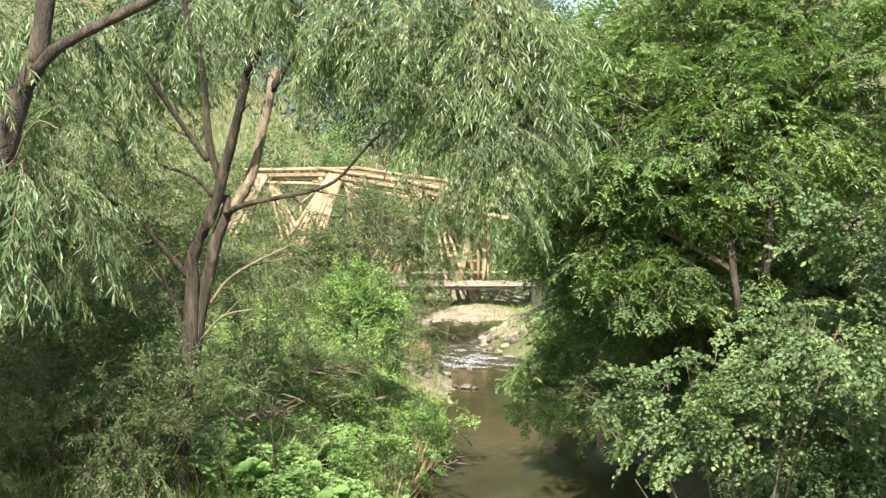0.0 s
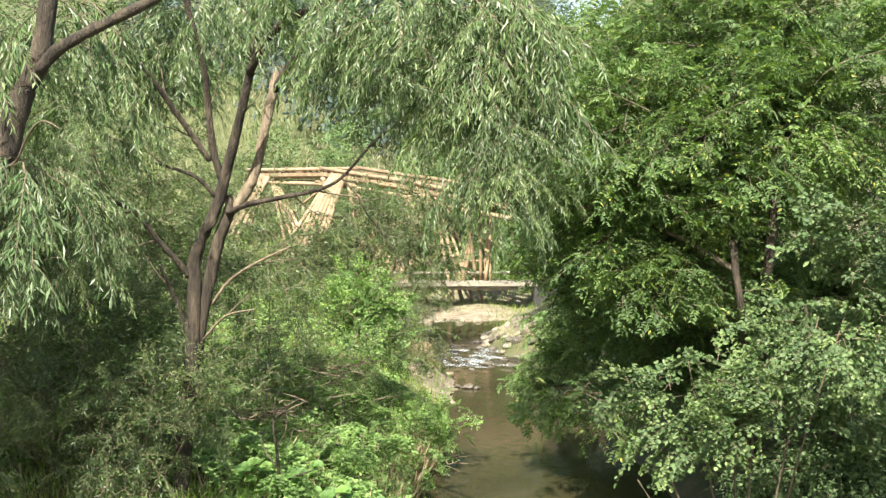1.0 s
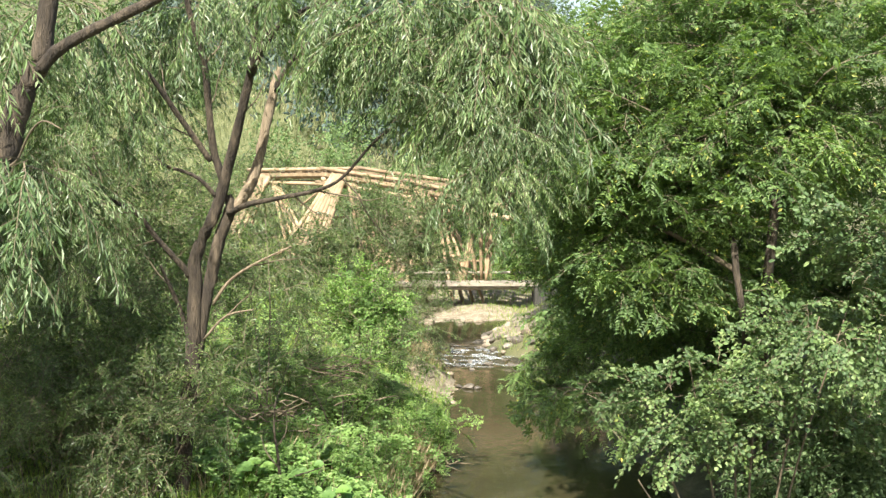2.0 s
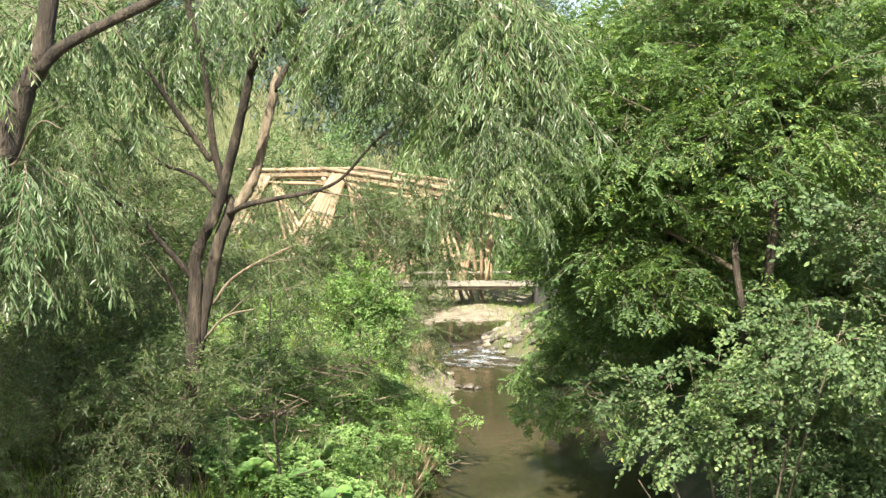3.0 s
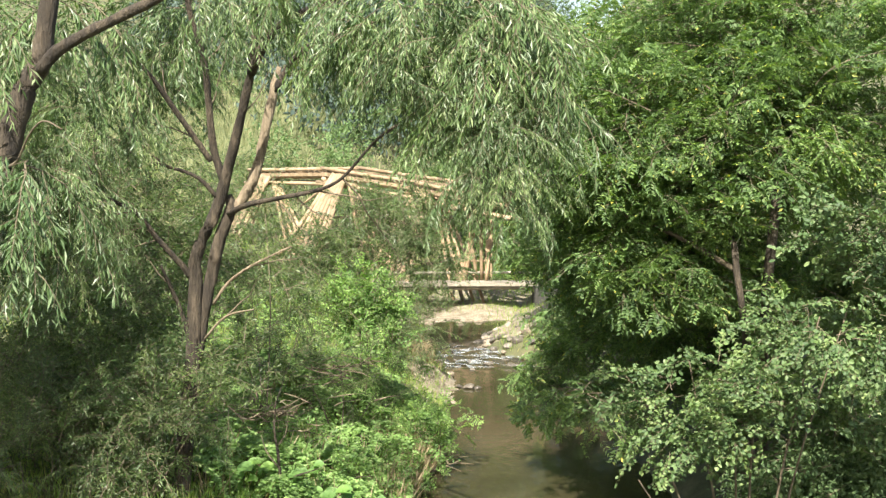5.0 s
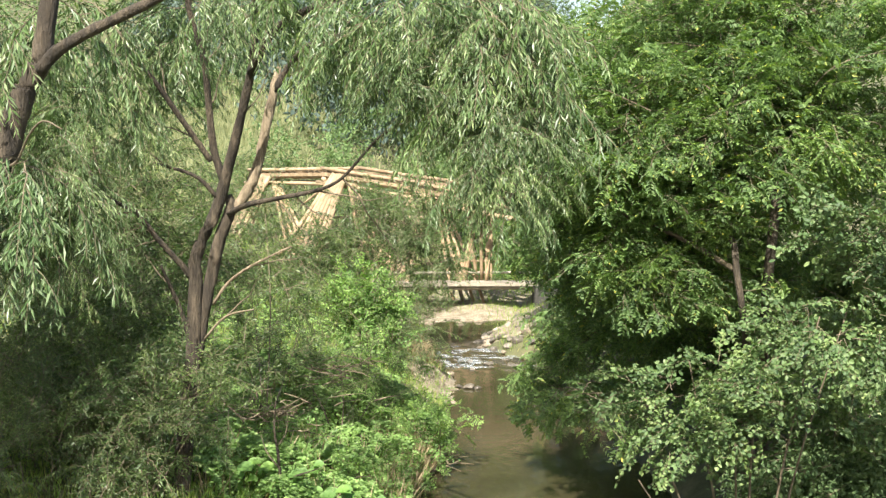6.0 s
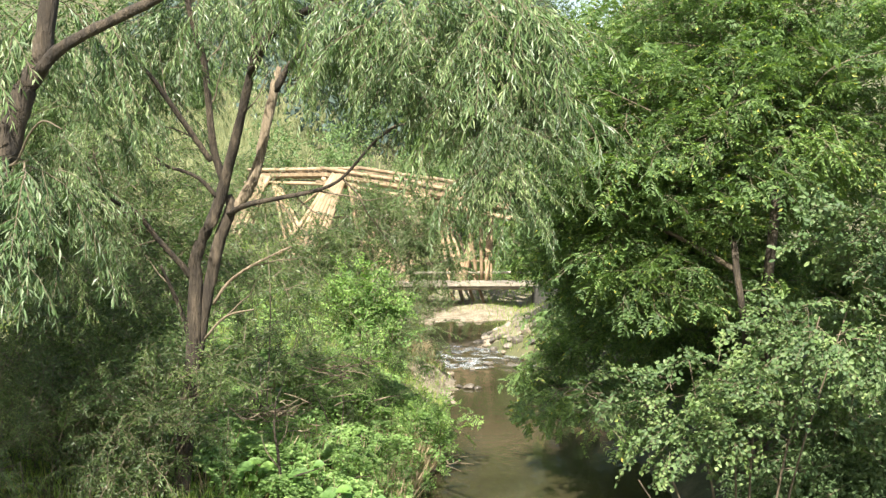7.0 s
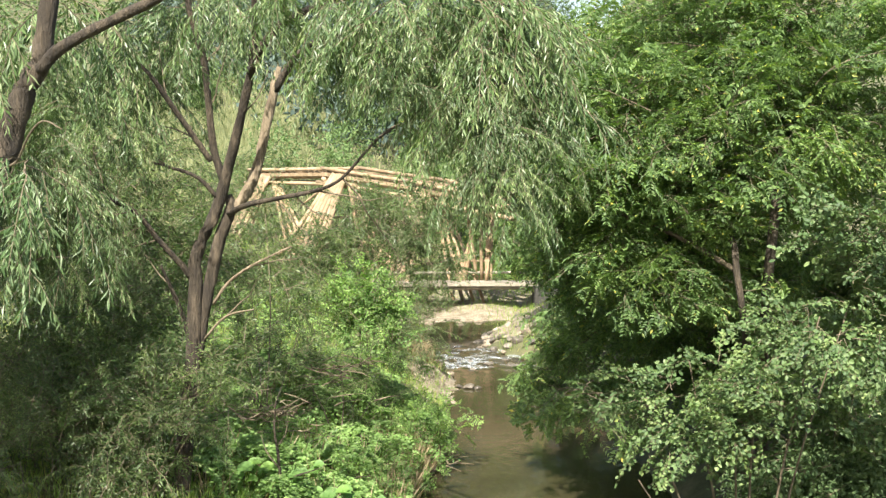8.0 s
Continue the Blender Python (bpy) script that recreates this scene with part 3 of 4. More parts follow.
# This limb's sunlit look is put into its paler bark colour.
limb("limb", willow, w_base, [(-3.15, 18.10, 6.04), (-2.90, 18.20, 6.37), (-2.74, 18.30, 6.87), (-2.63, 18.30, 7.38), (-2.50, 18.30, 7.93), (-2.44, 18.30, 8.19)], [0.075, 0.085, 0.076, 0.07, 0.064, 0.035], M_PALEBARK, 11, 0.1, 5, "barkless upper limb in a pale, sunlit-looking colour")
limb("limb", willow, w_base, [(-2.50, 18.30, 7.84), (-2.28, 18.10, 8.16), (-1.97, 17.60, 8.41), (-1.42, 16.80, 8.54), (-0.76, 16.00, 8.39), (-0.17, 15.20, 8.53)], [0.06, 0.05, 0.04, 0.03, 0.025, 0.015], M_BARK, 8, 0.05, 6)
limb("limb", willow, w_base, [(-3.23, 17.95, 6.49), (-3.36, 17.90, 6.96), (-3.40, 17.80, 7.57), (-3.41, 17.60, 8.13), (-3.45, 17.40, 8.47), (-3.54, 17.20, 8.89), (-3.59, 17.00, 9.48)], [0.066, 0.058, 0.052, 0.048, 0.044, 0.04, 0.03], M_BARK, 9, 0.06, 7)
limb("limb", willow, w_base, [(-3.40, 17.90, 6.79), (-3.61, 17.80, 7.12), (-3.91, 17.50, 7.64), (-4.13, 17.20, 8.03), (-4.37, 17.00, 8.29)], [0.045, 0.045, 0.038, 0.03, 0.018], M_BARK, 8, 0.05, 8)
limb("limb", willow, w_base, [(-3.33, 17.95, 6.25), (-3.58, 17.80, 6.55), (-3.95, 17.60, 6.71), (-4.16, 17.40, 6.78)], [0.035, 0.028, 0.022, 0.012], M_BARK, 7, 0.05, 9)
limb("limb", willow, w_base, [(-3.17, 18.00, 6.02), (-2.81, 17.60, 6.17), (-2.35, 17.20, 6.27), (-1.75, 16.80, 6.40), (-1.36, 16.40, 6.58), (-0.92, 16.00, 7.04), (-0.61, 15.60, 7.25)], [0.05, 0.042, 0.032, 0.028, 0.022, 0.018, 0.01], M_BARK, 8, 0.05, 10)
limb("limb", willow, w_base, [(-3.76, 18.00, 5.08), (-3.87, 17.90, 5.27), (-4.15, 17.70, 5.65), (-4.40, 17.40, 6.07), (-4.78, 17.20, 6.32), (-5.01, 17.00, 6.84)], [0.05, 0.045, 0.04, 0.033, 0.026, 0.016], M_BARK, 8, 0.05, 11)
limb("limb", willow, w_base, [(-3.81, 18.00, 4.23), (-3.90, 17.90, 4.62), (-4.02, 17.80, 4.97), (-4.10, 17.60, 5.28)], [0.04, 0.035, 0.03, 0.018], M_BARK, 8, 0.05, 12)
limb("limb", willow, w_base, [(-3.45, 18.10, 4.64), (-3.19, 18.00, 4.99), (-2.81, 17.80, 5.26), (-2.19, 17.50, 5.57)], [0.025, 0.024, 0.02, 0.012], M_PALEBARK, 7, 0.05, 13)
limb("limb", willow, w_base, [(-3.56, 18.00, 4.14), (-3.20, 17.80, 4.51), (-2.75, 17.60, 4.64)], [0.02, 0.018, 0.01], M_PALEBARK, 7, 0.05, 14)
limb("limb", willow, w_base, [(-2.72, 17.40, 8.04), (-2.34, 16.80, 8.54), (-1.62, 15.80, 8.80), (-0.85, 15.00, 8.98), (0.10, 14.20, 9.01), (0.91, 13.60, 8.74)], [0.07, 0.06, 0.055, 0.045, 0.035, 0.02], M_BARK, 8, 0.05, 15)
limb("limb", willow, w_base, [(-1.77, 17.20, 8.38), (-1.24, 16.40, 8.13), (-1.05, 15.80, 7.80), (-0.17, 15.00, 7.55), (0.31, 14.60, 7.00)], [0.03, 0.026, 0.022, 0.018, 0.01], M_BARK, 7, 0.05, 16)


def bare_twigs(tree, base, rows, seed):
    """Thin leafless side shoots; each row is a start, a direction and a length."""
    g = np.random.default_rng(seed)
    for start, way, size in rows:
        p, d, pts = np.array(start), unit(np.array(way, float)), []
        for k in range(6):
            pts.append(tuple(p))
            d = unit(d + g.standard_normal(3) * 0.22)
            p = p + d * size / 5
        limb("twig", tree, base, pts, [0.014, 0.012, 0.01, 0.008, 0.006, 0.003], M_TWIG, 5, 0.05, int(g.integers(999)))


bare_twigs(willow, w_base, [
    ((-3.61, 17.80, 7.12), (-0.6, 0, 0.5), 1.0), ((-3.91, 17.50, 7.64), (-0.3, 0, 0.9), 0.9), ((-4.13, 17.20, 8.03), (-0.8, 0, 0.2), 0.8),
    ((-3.41, 17.60, 8.13), (0.5, 0, 0.9), 0.8), ((-3.40, 17.80, 7.57), (0.35, 0, 0.9), 0.9), ((-2.93, 17.70, 7.41), (0.5, 0, 0.7), 0.9),
    ((-4.40, 17.40, 6.07), (-0.8, 0, 0.3), 1.1), ((-4.15, 17.70, 5.65), (-0.9, 0, -0.1), 1.2), ((-4.78, 17.20, 6.32), (-0.5, 0, 0.8), 1.0),
    ((-2.50, 18.30, 7.93), (0.8, 0, 0.25), 0.9), ((-2.35, 17.20, 6.27), (0.2, 0, -1), 0.8), ((-1.75, 16.80, 6.40), (0.6, 0, -0.5), 1.2),
    ((-1.36, 16.40, 6.58), (0.7, 0, -0.6), 1.5), ((-2.08, 17.00, 6.33), (0.1, 0, -1), 0.6), ((-4.02, 17.80, 4.97), (-0.5, 0, 0.8), 0.8),
    ((-3.14, 17.90, 6.74), (0.2, 0, 1), 0.9), ((-3.54, 17.20, 8.89), (0.4, 0, 0.9), 0.8), ((-3.95, 17.60, 6.71), (-0.7, 0, 0.6), 0.9),
    ((-2.81, 17.80, 5.26), (0.7, 0, 0.4), 0.8), ((-3.20, 17.80, 4.51), (0.7, 0, 0.5), 0.8), ((-0.92, 16.00, 7.04), (0.5, 0, 0.6), 1.0)], 91)


def curtain(tree, base, meshes, boxes, seed, sway, size=(0.7, 1.15)):
    """Hanging leafy branches; each row is the middle, the half-widths and the count."""
    g = np.random.default_rng(seed)
    for c, half, count in boxes:
        for _ in range(count):
            p = np.array(c) + np.array(half) * g.uniform(-1, 1, 3)
            ob = put_spray(tree, base, meshes[g.integers(len(meshes))], p, g.uniform(0, 360), g.uniform(-25, 15), g.normal() * 12, g.uniform(*size))
            SWAYING.append((ob, sway * (0.6 + 0.8 * g.random()), g.random() * 6.28, Vector(p)))


curtain(willow, w_base, WILLOW, [
    ((-1.54, 15, 8.98), (0.49, 0.8, 0.21), 10),
    ((-0.82, 14.5, 8.59), (0.4, 0.9, 0.27), 24),
    ((-0.09, 14, 8.6), (0.52, 1, 0.32), 32),
    ((0.62, 14, 8.66), (0.45, 1, 0.32), 30),
    ((-0.58, 15, 8.03), (0.28, 0.7, 0.28), 8),
    ((0.17, 14.2, 7.98), (0.4, 0.8, 0.26), 18),
    ((0.68, 14, 7.9), (0.32, 0.8, 0.29), 20),
    ((-2.75, 16.5, 9.11), (0.46, 0.6, 0.15), 10),
    ((-4.33, 19.5, 9.05), (0.81, 0.8, 0.45), 24),
    ((-3.25, 19.5, 9.14), (0.63, 0.8, 0.36), 14),
    ((-4.88, 19.5, 8.34), (0.54, 0.6, 0.45), 16),
    ((-4.18, 20, 8.38), (0.46, 0.5, 0.37), 10),
    ((-2.09, 19.5, 8.87), (0.36, 0.5, 0.36), 8),
], 61, 5.0)
curtain(willow, w_base, WILLOW, [
    ((-5.46, 16.3, 6.93), (0.45, 0.5, 0.3), 20),
    ((-5.52, 16.2, 6.4), (0.6, 0.6, 0.3), 40),
    ((-4.96, 16.6, 6.54), (0.46, 0.5, 0.39), 24),
    ((-5.46, 16.2, 5.8), (0.53, 0.5, 0.3), 30),
    ((-4.67, 17, 7.16), (0.39, 0.5, 0.39), 16),
    ((-5.21, 17, 7.63), (0.47, 0.5, 0.32), 16),
    ((-5.89, 17, 8.25), (0.32, 0.5, 0.47), 12),
    ((-5.02, 17.5, 8.36), (0.49, 0.5, 0.41), 12),
], 63, 4.0, (0.6, 0.9))
curtain(willow, w_base, WILLOW, [
    ((0.65, 13.2, 7.55), (0.37, 0.4, 0.25), 18),
    ((0.64, 13.1, 7.12), (0.33, 0.4, 0.18), 16),
    ((1.01, 13.2, 7.43), (0.18, 0.4, 0.31), 10),
    ((0.52, 13.0, 6.76), (0.27, 0.4, 0.12), 13),
    ((0.88, 13.0, 6.7), (0.18, 0.4, 0.12), 9),
    ((-0.15, 13.6, 7.69), (0.32, 0.4, 0.25), 9),
    ((0.34, 13.0, 6.7), (0.18, 0.4, 0.15), 9),
    ((0.25, 13.2, 7.12), (0.18, 0.4, 0.21), 8),
    ((0.7, 13.0, 6.52), (0.24, 0.4, 0.07), 8),
], 64, 4.0, (0.42, 0.68))
# Unseen canopy above the willow, added to shade the foliage below.
inner_foliage(willow, w_base, [((-5.2, 18.2, 10.3), (1.1, 0.8, 0.45), 1500), ((-5.6, 15.6, 10.4), (1.1, 0.9, 0.5), 1800)], 65, M_WILLOW, 0.12)

# ---- big willow beside it ----
b_base = np.array((-5.04, 11.00, 4.73))
b_base[2] = float(ground_z(b_base[0], b_base[1])) - 0.1
big = thing("willow_tree", b_base, "thick leaning willow with a long bare side limb", "tree", "willows")
limb("trunk", big, b_base, [tuple(b_base), (-4.32, 11.00, 6.18), (-4.00, 11.00, 6.80), (-3.88, 11.00, 7.15), (-3.75, 11.00, 7.51), (-3.60, 11.00, 7.78), (-3.55, 11.00, 8.06), (-3.46, 11.00, 8.60), (-3.37, 11.00, 9.29)], [0.22, 0.16, 0.125, 0.115, 0.105, 0.095, 0.085, 0.075, 0.06], M_BARK, 12, 0.08, 21)
limb("limb", big, b_base, [(-3.60, 10.95, 7.68), (-3.43, 10.90, 7.84), (-3.17, 10.80, 7.97), (-2.81, 10.60, 8.10), (-2.38, 10.40, 8.26), (-1.88, 10.20, 8.49), (-1.07, 10.50, 8.77)], [0.06, 0.055, 0.05, 0.046, 0.042, 0.036, 0.02], M_BARK, 10, 0.06, 22)
# Leads to branches added out of view to shade the thicket.
limb('limb', big, b_base, [(-3.46, 11.00, 8.60), (-5.0, 11.6, 9.3), (-6.8, 12.2, 9.4), (-7.9, 13.6, 9.2)], [0.08, 0.07, 0.05, 0.02], M_BARK, 8, 0.06, 25)
limb("limb", big, b_base, [(-3.91, 10.80, 6.80), (-3.63, 10.40, 6.88), (-3.46, 10.20, 7.09), (-3.27, 10.00, 7.21), (-3.08, 9.90, 7.14)], [0.012, 0.011, 0.01, 0.008, 0.005], M_TWIG, 6, 0.05, 24)
curtain(big, b_base, WILLOW, [
    ((-3.61, 10.2, 6.86), (0.19, 0.3, 0.05), 7),
    ((-4.35, 12.6, 8.38), (0.35, 0.6, 0.23), 6),
    ((-3.59, 12.0, 8.42), (0.33, 0.6, 0.11), 5),
    # The last two rows are unseen branches that only shade the thicket.
    ((-7.5, 12.6, 9.9), (1.2, 1.8, 0.6), 110),
    ((-8.0, 14.2, 8.6), (1.2, 1.8, 0.5), 60),
], 62, 3.0)
# Unseen leaf masses, added overhead and at the left to block light.
inner_foliage(big, b_base, [((-8.2, 14.5, 10.4), (2.0, 3.6, 0.9), 9000), ((-9.6, 18.5, 5.5), (1.3, 3.0, 3.6), 9000), ((-7.9, 11.2, 9.9), (1.4, 1.4, 0.6), 4000)], 66, M_WILLOW, 0.15)

# ---- locust trees over the stream ----
r_base = np.array((5.41, 21.00, 2.07))
r_base[2] = float(ground_z(r_base[0], r_base[1])) - 0.1
locust = thing("locust_tree", r_base, "dense leafy locust tree with feathery green foliage", "tree", "locusts")
limb("trunk", locust, r_base, [tuple(r_base), (4.59, 18.20, 3.94), (4.30, 17.30, 4.58), (4.17, 17.20, 5.24), (4.16, 17.40, 5.63), (4.29, 19.00, 5.95), (4.13, 19.60, 7.09), (4.00, 20.00, 8.83)], [0.12, 0.065, 0.05, 0.05, 0.046, 0.045, 0.04, 0.03], M_BARK, 9, 0.06, 31)
limb("limb", locust, r_base, [tuple(r_base + np.array([0.2, 0.1, 0.3])), (4.90, 18.40, 4.08), (4.66, 17.30, 5.31), (4.69, 17.20, 5.96), (4.78, 17.40, 6.52), (5.45, 19.50, 7.72), (5.65, 20.00, 9.19)], [0.12, 0.085, 0.075, 0.07, 0.065, 0.055, 0.04], M_BARK, 9, 0.06, 32)
limb("limb", locust, r_base, [(4.21, 17.30, 5.23), (3.49, 18.00, 5.67), (2.70, 18.40, 5.98), (1.93, 18.40, 6.15)], [0.045, 0.035, 0.025, 0.015], M_TWIG, 7, 0.05, 33)
limb("limb", locust, r_base, [(4.13, 19.60, 7.09), (3.21, 19.00, 7.70), (2.36, 18.60, 8.03)], [0.035, 0.025, 0.015], M_TWIG, 7, 0.05, 34)
limb("limb", locust, r_base, [(4.78, 17.40, 6.52), (5.61, 18.20, 7.08), (6.49, 18.60, 7.51)], [0.04, 0.03, 0.015], M_TWIG, 7, 0.05, 35)
crown(locust, r_base, LOCUST, [
    ((3.18, 20.00, 8.56), (1.21, 1.5, 1.02), 120),
    ((4.53, 19.50, 8.61), (1.18, 1.5, 1.09), 130),
    ((6.14, 19.50, 8.79), (1.27, 1.5, 1.18), 130),
    ((2.72, 19.50, 6.91), (0.81, 1.4, 1.00), 90),
    ((3.44, 18.80, 7.00), (1.13, 1.4, 0.96), 130),
    ((4.68, 18.20, 7.08), (1.10, 1.2, 0.84), 110),
    ((6.20, 19.00, 7.18), (0.97, 1.3, 0.97), 100),
    ((2.96, 19.80, 5.35), (0.64, 1.2, 1.01), 90),
    ((3.42, 19.00, 5.50), (0.97, 1.2, 0.88), 100),
    ((2.83, 21.5, 8.09), (0.8, 1.2, 0.9), 60),
    ((2.85, 21.5, 6.7), (0.8, 1.2, 0.8), 60),
    ((2.16, 22.5, 5.44), (0.42, 0.7, 0.42), 18),
    ((2.83, 22, 5.27), (0.61, 1, 0.61), 36),
    ((3.22, 24.5, 3.57), (0.74, 0.8, 0.91), 46),
    ((3.12, 25, 2.32), (0.52, 0.7, 0.58), 28),
    ((4.03, 23.5, 3.27), (1.09, 1, 1.09), 52),
    ((4.81, 22.5, 3.32), (0.84, 1, 0.73), 34),
    ((3.93, 23, 4.54), (0.96, 1, 0.75), 38),
    ((2.77, 26, 1.57), (0.36, 0.5, 0.3), 10),
    ((2.56, 19.0, 3.08), (0.4, 0.4, 0.18), 14),
    ((6.45, 20.50, 5.38), (1.14, 1.0, 1.05), 60),
    ((7.40, 20.50, 5.67), (0.57, 1.0, 1.05), 40),
], 71, (0.8, 1.25), (-15, 35), 0.35, 1.6, 0.12, 7, 0.28, 0.6, 24)
inner_foliage(locust, r_base, [((3.7, 20.4, 7.3), (1.5, 0.8, 1.9), 7000), ((5.4, 20.2, 7.7), (1.6, 0.8, 1.7), 7000), ((3.5, 21.5, 4.7), (1.0, 0.8, 1.4), 5000), ((5.2, 20.4, 5.2), (1.4, 0.6, 1.2), 4000)], 75, M_LOCUST, 0.075)

k_base = np.array((8.21, 25.00, 1.13))
k_base[2] = float(ground_z(k_base[0], k_base[1])) - 0.1
back = thing("locust_tree", k_base, "tall dense locust tree standing deeper on the bank", "tree", "locusts")
limb("trunk", back, k_base, [tuple(k_base), (8.04, 25.00, 3.03), (7.77, 25.00, 6.54), (7.52, 25.00, 9.52), (7.34, 25.00, 12.21)], [0.2, 0.16, 0.13, 0.1, 0.06], M_BARK, 9, 0.06, 36)
crown(back, k_base, LOCUST, [
    ((4.14, 24.50, 7.68), (1.36, 1.5, 2.05), 38),
    ((6.40, 24.50, 7.68), (1.59, 1.5, 2.27), 44),
    ((8.34, 24.50, 7.11), (1.36, 1.5, 2.73), 44),
    ((4.67, 24.00, 4.10), (1.67, 1.2, 1.78), 38),
    ((7.14, 24.00, 3.64), (1.89, 1.2, 1.78), 41)], 73, (1.1, 1.6), (-10, 25), 0.2)
inner_foliage(back, k_base, [((5.6, 25.0, 7.5), (3.2, 1.6, 3.0), 12000), ((6.2, 24.5, 3.6), (2.6, 1.2, 1.8), 7000), ((7.6, 22.0, 4.3), (1.0, 0.8, 1.2), 4000)], 68, M_LOCUST, 0.13)

# Mostly hidden tree, added so that the stream reflects dark foliage.
f_base = np.array((6.6, 34.0, 0.0))
f_base[2] = float(ground_z(f_base[0], f_base[1])) - 0.1
bankside = thing("locust_tree", f_base, "mostly hidden locust tree overhanging the stream, added to darken its reflections", "tree", "locusts")
limb("trunk", bankside, f_base, [tuple(f_base), (6.5, 34, 3), (6.2, 34.2, 6), (6.0, 34, 9)], [0.2, 0.16, 0.12, 0.06], M_BARK, 9, 0.06, 37)
crown(bankside, f_base, LOCUST, [
    ((4.9, 29.0, 4.0), (1.3, 2.0, 2.6), 44),
    ((5.3, 33.0, 4.8), (1.6, 2.2, 3.2), 48),
    ((5.2, 37.5, 4.8), (1.5, 2.0, 3.2), 48)], 74, (1.6, 2.3), (-15, 25), 0.3)
inner_foliage(bankside, f_base, [((5.3, 29.5, 4.4), (1.2, 2.2, 2.6), 5000), ((5.5, 34.0, 5.4), (1.6, 2.4, 3.4), 8000), ((5.6, 39.0, 5.6), (1.5, 2.4, 3.6), 8000)], 67, M_LOCUST, 0.16)

# ---- alder at the water's edge ----
a_base = np.array((4.14, 16.00, 2.16))
a_base[2] = float(ground_z(a_base[0], a_base[1])) - 0.1
alder = thing("alder_bush", a_base, "spreading alder bush with round sunlit leaves over the water", "bush")
for k, tip in enumerate([(2.45, 15.50, 3.88), (3.11, 15.20, 4.30), (3.92, 15.00, 4.19), (4.68, 15.00, 4.90), (5.15, 15.40, 4.90), (2.54, 15.50, 2.69), (3.65, 15.00, 3.48)]):
    mid = tuple((np.array(tip) * 0.5 + a_base * 0.5) + np.array([0, 0.2, 0.25]))
    limb("stem", alder, a_base, [tuple(a_base), mid, tip], [0.024, 0.018, 0.007], M_TWIG, 6, 0.05, 40 + k)
crown(alder, a_base, ALDER, [
    ((2.98, 15.6, 3.86), (0.43, 0.6, 0.25), 34),
    ((2.95, 15.4, 3.45), (0.39, 0.5, 0.21), 24),
    ((3.5, 15.3, 3.92), (0.5, 0.7, 0.32), 50),
    ((3.86, 15, 3.62), (0.49, 0.7, 0.31), 44),
    ((3.34, 15.2, 3.36), (0.42, 0.5, 0.18), 22),
    ((4.41, 15.2, 3.72), (0.32, 0.6, 0.28), 18),
    ((4.89, 15, 4.9), (0.49, 0.7, 0.35), 40),
    ((4.59, 16.2, 4.73), (0.53, 0.7, 0.34), 30),
    ((5.28, 16.4, 4.09), (0.38, 0.6, 0.3), 14),
    ((5.21, 15.2, 5.8), (0.39, 0.7, 0.53), 50),
    ((2.7, 15.6, 2.7), (0.22, 0.4, 0.14), 7),
    ((5.19, 15.2, 5.3), (0.35, 0.6, 0.32), 28),
], 72, (0.5, 0.8), (-20, 35), 0.5, 1.2, 0.1, 8, 0.24, 0.5, 26)


# ---- shrubs ----
def shrub(label, category, meshes, root, lobes, seed, size, elev=(-30, 65), inner=0.3, sway=0.0, share=0.0, name="shrub"):
    base = np.array(root, float)
    base[2] = float(ground_z(base[0], base[1])) - 0.05
    t = thing(name, base, label, category, "bank shrubs")
    for k, (c, rad, n) in enumerate(lobes):
        tip = np.array(c) + np.array([0, 0, rad[2] * 0.6])
        limb("stem", t, base, [tuple(base), tuple((base + tip) / 2 + np.array([0.1 * math.sin(k), 0.1, 0.15])), tuple(tip)], [0.02, 0.014, 0.006], M_TWIG, 6, 0.05, seed + k)
    crown(t, base, meshes, lobes, seed, size, elev, inner, sway, share, 5, 0.34, 0.9, 42)
    return t


thicket = shrub("dense shaded osier thicket under the willows", "bush", OSIER, (-5.98, 19.00, 1.44), [
    ((-6.28, 19.00, 3.62), (1.15, 1.0, 1.06), 200),
    ((-5.29, 20.00, 3.82), (1.11, 1.0, 1.21), 190),
    ((-5.99, 17.50, 2.55), (0.89, 0.8, 0.57), 120),
    ((-4.79, 18.00, 2.77), (0.75, 0.8, 0.75), 120)], 101, (0.7, 1.1), sway=1.2, share=0.1)
inner_foliage(thicket, thicket.location, [((-6.2, 19.6, 3.2), (1.4, 0.8, 1.6), 9000), ((-4.9, 20.0, 3.4), (0.8, 0.8, 1.3), 4000)], 69, M_OSIER, 0.09)
shrub("grey-green osier growing round the willow foot", "bush", OSIER, (-4.40, 17.60, 1.80), [
    ((-4.21, 17.4, 3.49), (0.4, 0.5, 0.48), 34),
    ((-3.61, 17.3, 3.51), (0.32, 0.3, 0.32), 24),
    ((-3.16, 17.5, 3.47), (0.32, 0.4, 0.49), 30),
    ((-4.5, 17.2, 2.63), (0.4, 0.5, 0.48), 32)], 102, (0.6, 0.9))
shrub("tall willow shrubs with light narrow leaves", "bush", OSIER, (-6.60, 24.00, 2.05), [
    ((-7.08, 24.00, 5.22), (1.67, 1.5, 1.23), 210),
    ((-8.04, 24.00, 6.78), (1.23, 1.5, 1.23), 120),
    ((-6.42, 25.00, 6.54), (1.16, 1.5, 0.93), 60),
    ((-5.42, 24.00, 4.55), (1.23, 1.2, 1.23), 110),
    ((-5.74, 25.00, 5.61), (0.93, 1.2, 0.70), 40)], 103, (0.9, 1.4))
